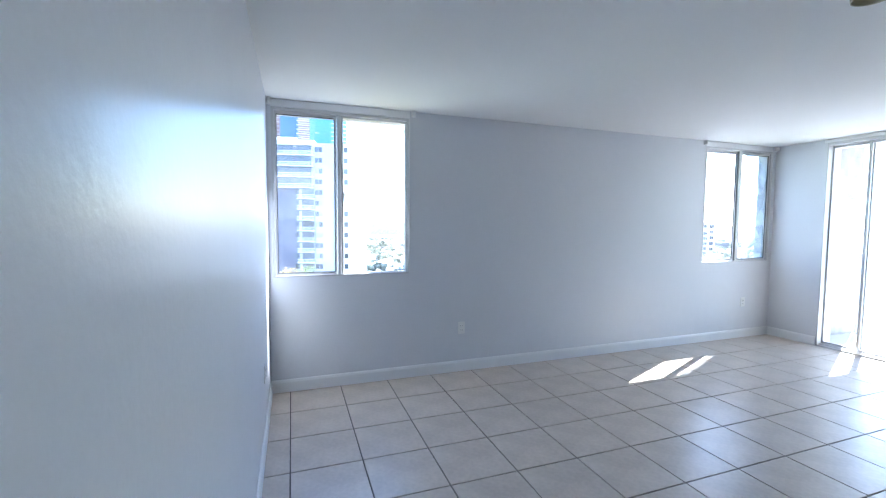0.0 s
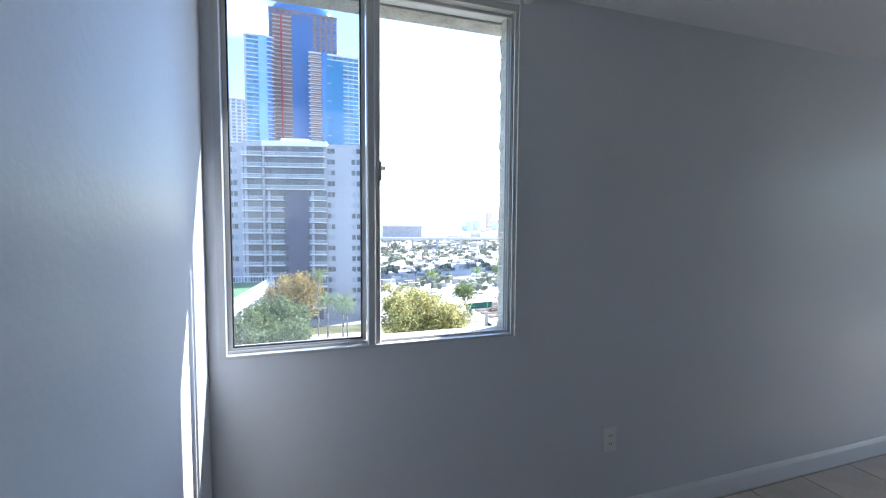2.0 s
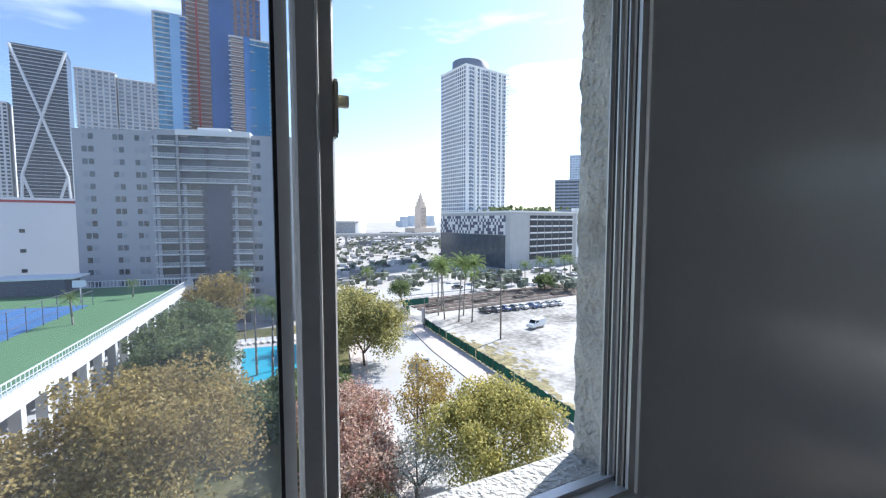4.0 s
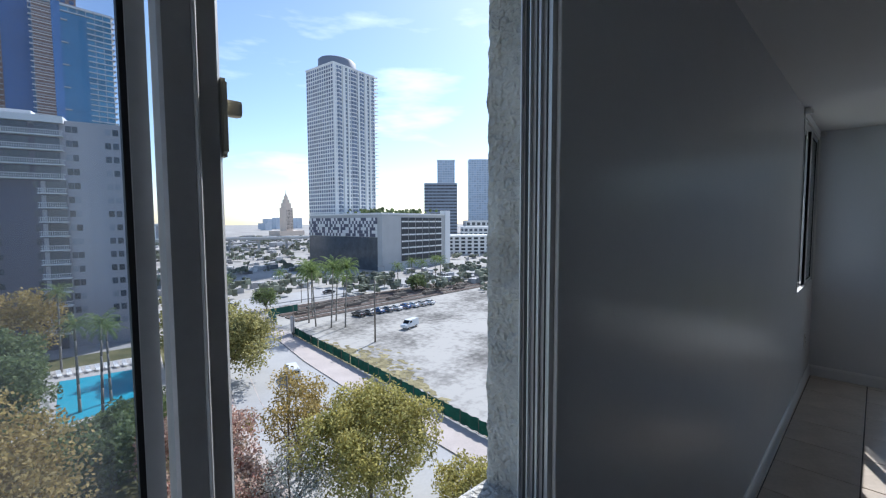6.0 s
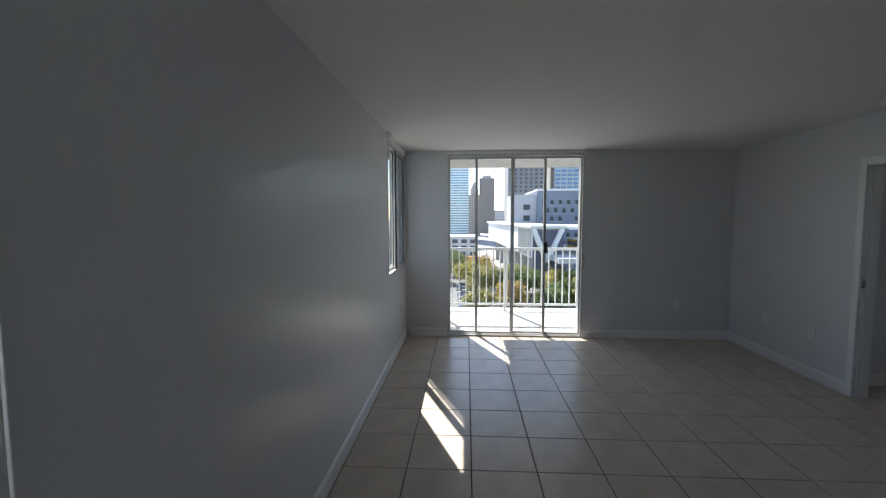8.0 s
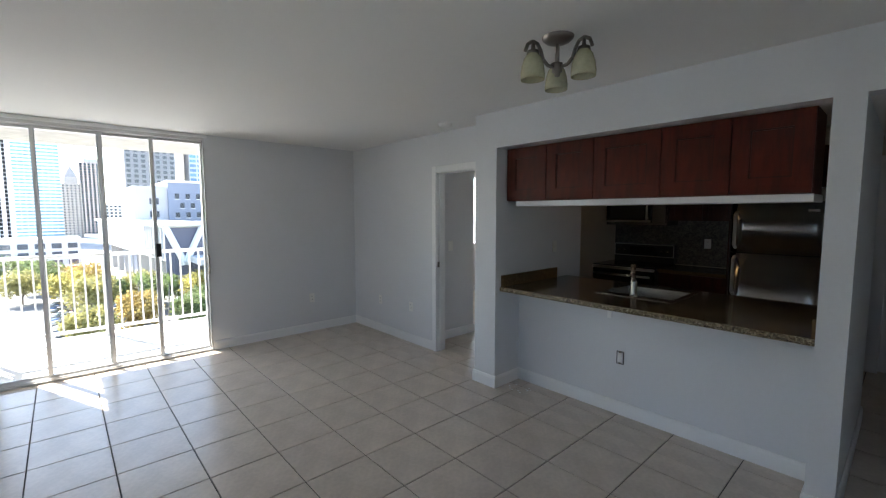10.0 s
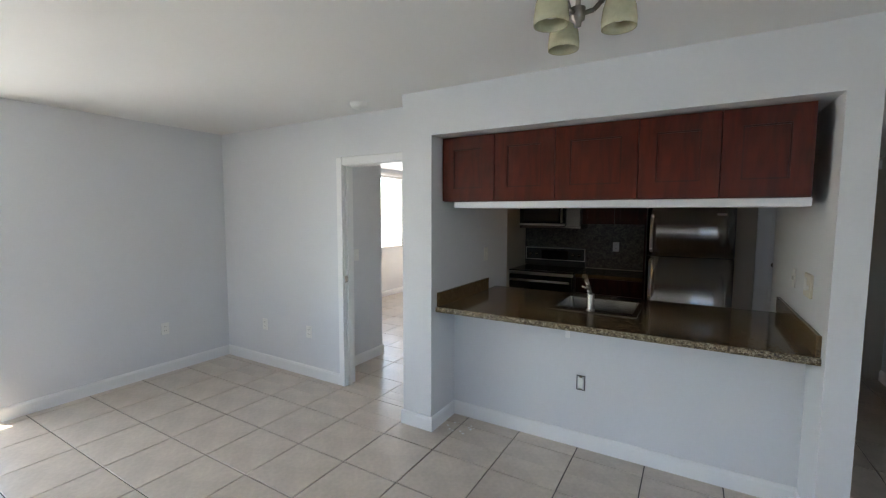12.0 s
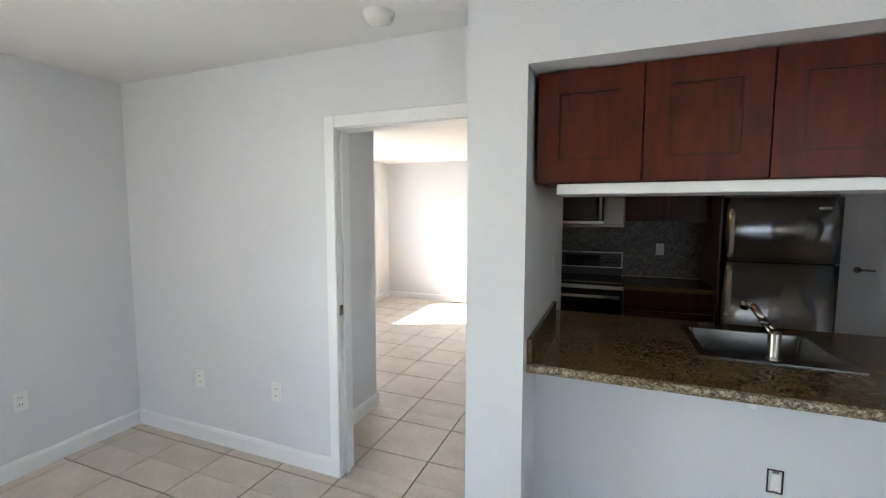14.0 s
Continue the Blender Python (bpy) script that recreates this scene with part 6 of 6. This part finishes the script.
def vehicle(name, label, x, y, rz, paint, van=False, z=G + 0.04):
    """A car or a van: lofted body, glass band, wheels with rims, lamps."""
    v = empty(name, label, "van" if van else "car", x, y, z, rz)
    if van:
        prof = [(-2.6, 0.45), (-2.6, 1.95), (-2.45, 2.1), (1.1, 2.1), (1.75, 1.35), (2.5, 1.15), (2.6, 0.9), (2.6, 0.45)]
        hw, top = 0.95, 1.3
    else:
        prof = [(-2.2, 0.4), (-2.22, 0.8), (-2.1, 0.98), (-1.55, 1.02), (-0.95, 1.42), (0.35, 1.44), (1.05, 1.0), (2.0, 0.86), (2.2, 0.68), (2.2, 0.4)]
        hw, top = 0.86, 1.0
    bm = bmesh.new()
    a = [bm.verts.new((px, -hw * (1 if pz <= top else 0.86), pz)) for px, pz in prof]
    b = [bm.verts.new((px, hw * (1 if pz <= top else 0.86), pz)) for px, pz in prof]
    for i in range(len(prof)):
        j = (i + 1) % len(prof)
        bm.faces.new((a[i], a[j], b[j], b[i]))
    bm.faces.new(a)
    bm.faces.new(b[::-1])
    bmesh.ops.recalc_face_normals(bm, faces=bm.faces[:])
    bmesh.ops.bevel(bm, geom=bm.edges[:], offset=0.05, segments=2, affect="EDGES")
    part("body", bm, paint, v)
    gh = 0.885 * hw
    if van:
        part("windscreen", bx(0, 0.03, -hw * 0.8, hw * 0.8, 0, 0.85, 0, 1, pose(1.72, 0, 1.38, 0, -41, 0)), M_BLACK, v)
        for s in (-1, 1):
            part("side_window", bx(0.2, 1.15, s * hw * 0.80, s * hw * 0.90, 1.4, 1.9), M_BLACK, v)
        part("rear_window", bx(-2.63, -2.58, -0.65, 0.65, 1.25, 1.8), M_BLACK, v)
    else:
        part("windscreen", bx(0, 0.03, -hw * 0.78, hw * 0.78, 0, 0.68, 0, 1, pose(0.98, 0, 1.05, 0, -58, 0)), M_BLACK, v)
        part("rear_window", bx(-0.03, 0, -hw * 0.76, hw * 0.76, 0, 0.6, 0, 1, pose(-1.48, 0, 1.07, 0, 56, 0)), M_BLACK, v)
        for s in (-1, 1):
            part("side_window", bx(-0.95, 0.45, s * hw * 0.84, s * hw * 0.94, 1.06, 1.36), M_BLACK, v)
    for wx in (-1.45, 1.45):
        for s in (-1, 1):
            bm = bmesh.new()
            cyl(bm, (wx, s * (hw - 0.2), 0.33), (wx, s * (hw + 0.02), 0.33), 0.33, 0.33, 14)
            w = part("wheel", bm, M_BLACKP, v)
            bm = bmesh.new()
            cyl(bm, (wx, s * (hw + 0.021), 0.33), (wx, s * (hw + 0.03), 0.33), 0.2, 0.18, 10)
            part("rim", bm, M_STEEL, w)
    fx = prof[-1][0]
    for s in (-1, 1):
        part("headlight", bx(fx - 0.06, fx + 0.02, s * hw * 0.55, s * hw * 0.85, 0.62, 0.78), M_PLAST, v)
        part("tail_light", bx(prof[0][0] - 0.03, prof[0][0] + 0.05, s * hw * 0.65, s * hw * 0.9, 0.72, 0.92), M_RED, v)
    return v


vehicle("van", "white panel van parked in the gravel lot", 59.0, 77.5, -165, M_CARS[0], True)
vehicle("van", "white van parked on the street below", 24.2, 66.0, 76, M_CARS[0], True)
for i in range(9):
    vehicle("car", "parked car in the row at the lot's edge", 57.3 + i * 3.1, 97.2 - 0.12 * i, 95 + (i % 3) * 2, M_CARS[(1, 4, 3, 4, 0, 3, 0, 2, 0)[i]])
for i, (cx, cy, c) in enumerate(((36, 134, 1), (48, 137, 4), (30, 141, 0), (70, 136, 1), (95, 139, 0), (120, 143, 2), (20, 134, 2), (84, 145, 4))):
    vehicle("car", "car on the cross street", cx, cy, 4, M_CARS[c])
vehicle("box_truck", "white truck waiting at the crossing", 22, 131, 4, M_CARS[0], True)

# sidings along the rail yard, and pool loungers
for i in range(5):
    tr_ = empty("rail_siding", "dark rusty rail siding behind the lot", "railway track", 84, 106 + i * 4.2, G, 3)
    part("ballast", bx(-42, 42, -1.2, 1.2, 0, 0.25), M_POLE, tr_)
    for sy in (-0.72, 0.72):
        part("rail", bx(-42, 42, sy - 0.06, sy + 0.06, 0.25, 0.42), M_CORE, tr_)
gr_ = empty("guard_rail", "pale guard rail along the cross street", "guard rail", 44, 127.2, G, 3)
part("beam", bx(0, 90, -0.05, 0.05, 0.55, 0.85), M_SLAB, gr_)
for i in range(24):
    part("post", bx(i * 3.9, i * 3.9 + 0.12, -0.05, 0.05, 0, 0.6), M_SLAB, gr_)
for i in range(9):
    lg = empty("sun_lounger", "white sun lounger by the pool", "sun lounger", -3.4 + i * 1.25, 93.4 - 0.12 * i, G + 0.08, 4, "loungers along the pool")
    part("seat", bx(-0.32, 0.32, -1.0, 0.5, 0.28, 0.36), M_APTW, lg)
    part("backrest", bx(-0.32, 0.32, 0, 0.8, 0, 0.07, 0, 1, pose(0, 0.48, 0.32, 40, 0, 0)), M_APTW, lg)
    for lx in (-0.28, 0.28):
        for ly in (-0.9, 0.4):
            part("leg", bx(lx - 0.03, lx + 0.03, ly - 0.03, ly + 0.03, 0, 0.28), M_SLAB, lg)
hoop = empty("basketball_hoop", "white basketball backboard on a post", "basketball hoop", -28.0, 90.0, G + 11.43, 0)
bm_ = bmesh.new()
cyl(bm_, (0, 0, 0), (0, 0, 3.4), 0.08, 0.08, 8)
part("post", bm_, M_SLAB, hoop)
part("backboard", bx(-0.9, 0.9, -0.5, -0.42, 2.8, 3.95, 0.02), M_APTW, hoop)

# rail yard: stacks of dark beams and sheds
for i in range(14):
    st = empty("beam_stack", "stack of rusty dark steel beams", "beams", 48 + i * 5.2, 110 + (i % 3) * 3.5, G, 6)
    for k in range(3):
        part("beam", bx(-2.6, 2.6, k * 0.7 - 0.8, k * 0.7 - 0.4, 0, 0.9 + 0.3 * ((i + k) % 2), 0.02), M_POLE, st)


# ---------------------------------------------------------------- seen through the balcony door
station = empty("rail_station", "white elevated rail station with a V-braced end", "station", 133.0, -22.5, G, 3.4)
part("box", bx(1.2, 130, -10, 0, 12.0, 22.0, 0.2), M_APTW, station)
part("roof", bx(-1, 132, -11, 1.0, 22.0, 23.0, 0.2), M_APTW, station)
part("end_glass", bx(0.6, 1.0, -10, 0, 8.0, 21.5), M_APTD, station, "dark glazed end")
part("end_roof", bx(-1, 40, -26, -11.2, 21.6, 22.6), M_APTW, station)
for a, b in (((-0.0, 0.0, 22), (0.0, -4.5, 11)), ((0.0, -9.5, 22), (0.0, -4.5, 11))):
    bm = bmesh.new()
    cyl(bm, a, b, 0.9, 0.9, 6)
    part("brace", bm, M_APTW, station, "white V brace")
for i in range(8):
    part("pier", bx(4 + 16 * i, 6 + 16 * i, -6, -3, 0, 12), M_SLAB, station)
    part("fin", bx(3 + 3 * i, 3.4 + 3 * i, 0.0, 0.5, 12.5, 21.5), M_SLAB, station)
train = empty("train", "yellow and white rail carriage on the viaduct", "train", 150, -42, G)
part("body", bx(-14, 14, -1.5, 1.5, 13.5, 17.0, 0.3), M_YEL, train)
part("roof", bx(-14, 14, -1.4, 1.4, 17.0, 17.5, 0.2), M_APTW, train)
part("window_band", bx(-13, 13, 1.5, 1.55, 15.0, 16.4), M_BLACK, train)
trk = empty("rail_viaduct", "concrete rail viaduct beside the station", "viaduct", 150, -42, G)
part("deck", bx(-30, 90, -6, 14, 11.8, 13.4), M_SLAB, trk)
for i in range(6):
    part("pier", bx(-24 + 18 * i, -22 + 18 * i, -1, 1, 0, 11.8), M_SLAB, trk)

pb = empty("garage_block", "blue-grey block with scattered square windows", "building", 190, -26, G, 0)
part("wall", bx(0, 40, -60, -7, 0, 37.6), mat("blue_grey_panels", (0.20, 0.225, 0.29), 0.7, 0, 0.05, 0.2, 2), pb)
part("wall", bx(1.5, 30, -7, 4, 0, 36.0), M_APT, pb, "pale side wall")
part("cornice", bx(-0.4, 40, -60, -6.8, 37.6, 38.4), M_APTW, pb)
rr = random.Random(9)
for r_ in range(7):
    for c_ in range(13):
        if rr.random() < 0.82:
            wy = -9.2 - c_ * 3.7 - (1.7 if r_ % 2 else 0)
            wn_ = part("window", bx(-0.15, 0.1, wy - 1.5, wy, 9 + r_ * 3.7, 11.1 + r_ * 3.7), M_HOLE, pb)
            part("window_sill", bx(-0.3, -0.15, wy - 1.6, wy + 0.1, 8.8 + r_ * 3.7, 9.0 + r_ * 3.7), M_APTW, wn_)
for r_ in range(4):
    part("window", bx(1.3, 1.6, -4.0, -1.0, 14 + r_ * 5.0, 16.4 + r_ * 5.0), M_HOLE, pb)
tower("residential_tower", "taupe residential tower with dark balconies", 300, -41, 24, 30, 90, 88, 40, 7, mat("taupe_render", (0.27, 0.26, 0.265), 0.85, 0, 0.08, 0.1, 1.0), M_WIN, "f", win_w=0.55, win_h=0.6, slab=0.9)
rt_ = tower("residential_tower", "blue and rust residential tower behind the garage block", 300, -78, 36, 30, 90, 92, 42, 9, M_SLAB, M_WINB, "f", win_w=0.8, win_h=0.6, slab=1.0)
part("rust_strip", bx(4, 7.5, -16.2, -14.8, 0, 116), mat("rust_panel", (0.30, 0.06, 0.045), 0.7, 0, 0.1, 0.2, 1), rt_, "rust-red cladding strip")
tower("office_tower", "tall pale green-glass office tower", 496, 11, 29, 28, 90, 120, 50, 8, M_APTW, M_WINC, win_w=0.95, win_h=0.5)
tower("office_tower", "white office tower with vertical piers", 420, 34, 22, 22, 90, 60, 30, 6, M_APTW, M_WIN, win_w=0.4, win_h=0.8)
M_TAUPE = mat("weathered_stone", (0.40, 0.36, 0.33), 0.9, 0, 0.08, 0.1, 1)
ct_ = tower("court_tower", "old stepped stone tower with a pyramid roof", 595, -12, 16, 16, 90, 32, 20, 5, M_TAUPE, M_WIN, win_w=0.4, win_h=0.5)
part("upper_stage", bx(-5.6, 5.6, -5.6, 5.6, 56, 64, 0.3), M_TAUPE, ct_)
cb_ = bmesh.new()
lathe(cb_, [(7.6, 64), (5.5, 68), (2.0, 73), (0.1, 76)], 4, pose(0, 0, 0, 0, 0, 45))
part("pyramid_roof", cb_, M_TAUPE, ct_)
tt_ = tower("office_tower", "tan and pale blue glass tower beyond the old tower", 700, -34, 24, 24, 90, 64, 28, 6, mat("tan_panel", (0.46, 0.41, 0.38), 0.8, 0, 0.06, 0.1, 1), M_WINC, win_w=0.55, win_h=0.7)
part("roof_block", bx(-7, 7, -7, 7, 88, 94), M_SLAB, tt_)
tower("office_tower", "small hazy tower in the gap between the blocks", 900, -66, 24, 24, 90, 14, 12, 5, M_SLAB, M_WIN, win_w=0.5, win_h=0.5)
tower("low_building", "white low building behind the trees", 244, 18, 50, 26, 90, -10, 4, 10, M_APTW, M_WIN)
tower("low_building", "hazy block at the end of the avenue", 800, -56, 40, 26, 90, 14, 8, 8, M_APTW, M_WIN)
rs = empty("awning_row", "row of red-roofed stalls beside the station", "stalls", 215, 2, G, 0)
part("roof", bx(-3, 3, -10, 8, 4.2, 5.2, 0.2), M_RED, rs)
part("wall", bx(-2.5, 2.5, -9.5, 7.5, 0, 4.2), M_APTW, rs)
sheet("parking_lot", [(60, -60), (60, 16), (230, 26), (230, -16), (128, -24), (128, -60)], 0.05, mat("parking_asphalt", (0.20, 0.195, 0.19), 0.9, 0, 0.3, 0.08, 1.5, 0.2, 0.2), "pale parking lot below the balcony", "parking lot")
rr = random.Random(31)
for i in range(26):
    vehicle("car", "car parked in the lot below the balcony", 112 + (i % 13) * 3.2, -14 + (i // 13) * 13 + 0.15 * (i % 13), 88, M_CARS[i % 5])
for i, (px, py, h, r, m_) in enumerate(((150, -2, 9, 5.5, M_LEAF_Y), (165, -6, 10, 6, M_LEAF_O), (180, 4, 9, 6, M_LEAF_G), (200, 6, 9, 6, M_LEAF_G), (135, -10, 8.5, 4.5, M_LEAF_G), (128, -20, 9.5, 4.5, M_LEAF_G), (122, -28, 10, 5, M_LEAF_Y), (118, -36, 10, 5, M_LEAF_G), (108, -27, 9, 4, M_LEAF_G), (215, 14, 9, 7, M_LEAF_G), (112, -44, 10, 5, M_LEAF_S))):
    broad_tree("leafy tree in the lot below the balcony", px, py, h, r, m_, 2600, 100 + i, leaf=0.4)
for i, (px, py, m_) in enumerate(((96, -4, M_LEAF_V), (100, -12, M_LEAF_O), (104, -34, M_LEAF_V), (98, -22, M_LEAF_G), (140, -17, M_LEAF_V), (128, -6, M_LEAF_V), (94, -38, M_LEAF_G), (160, 8, M_LEAF_V))):
    broad_tree("leafy tree in the lot below the balcony", px, py, 8.5 + (i % 3), 4.2 + 0.4 * (i % 3), m_, 3200, 150 + i, leaf=0.34)
for i, (px, py) in enumerate(((118, -14), (124, -16), (112, -19), (116, -31))):
    palm_tree("palm below the balcony", px, py, 9.5, 130 + i, length=2.6)

# ---------------------------------------------------------------- floor tiles, each its own piece
TX, TY, PX, PY = -1.746, -0.830, 0.4122, 0.404
tile_me = None


def tile_mesh(x0, x1, y0, y1):
    bm = bx(x0, x1, y0, y1, -0.006, 0.0)
    bmesh.ops.bevel(bm, geom=[e for e in bm.edges if all(v.co.z > -0.001 for v in e.verts)], offset=0.002, segments=1, affect="EDGES")
    me = bpy.data.meshes.new("floor_tile")
    bm.to_mesh(me)
    bm.free()
    me.materials.append(M_TILE)
    return me


full_tile = tile_mesh(-PX / 2 + 0.0036, PX / 2 - 0.0036, -PY / 2 + 0.0036, PY / 2 - 0.0036)
ROOMS = [(XL, 0.0, -3.86, 0.0), (-2.6, 0.0, -4.14, -3.86), (-4.96, -2.845, -4.2, -3.86), (-2.55, -1.755, -4.26, -4.14), (-2.6, -1.46, -5.03, -4.26), (-2.6, -2.35, -5.14, -5.03), (-2.35, BX, BY, -5.03), (XL, -5.08, -8.0, -3.86), (-5.08, -2.47, YB, -5.46), (-4.96, -2.47, -5.46, -4.32)]
rest = bmesh.new()
tile_count = 0
for ix in range(-11, 7):
    for iy in range(-21, 4):
        xa, ya = TX + PX * ix, TY + PY * iy
        xb, yb = xa + PX, ya + PY
        for r in ROOMS:
            a, b, c, d = max(xa + 0.0036, r[0]), min(xb - 0.0036, r[1]), max(ya + 0.0036, r[2]), min(yb - 0.0036, r[3])
            if b - a < 0.004 or d - c < 0.004:
                continue
            near = r[2] >= -5.1 and r[0] > -6.1 and tile_count < 290
            whole = b - a > PX - 0.006 and d - c > PY - 0.006
            if near:
                ob = new("floor_tile", full_tile if whole else tile_mesh(a - (a + b) / 2, b - (a + b) / 2, c - (c + d) / 2, d - (c + d) / 2))
                ob.location = ((a + b) / 2, (c + d) / 2, 0.0)
                ob.parent = floor
                tile_count += 1
            else:
                box(rest, a, b, c, d, -0.006, 0.0)
ft = part("floor_tiles", rest, M_TILE, floor)
tagged(ft, kind="stuff")
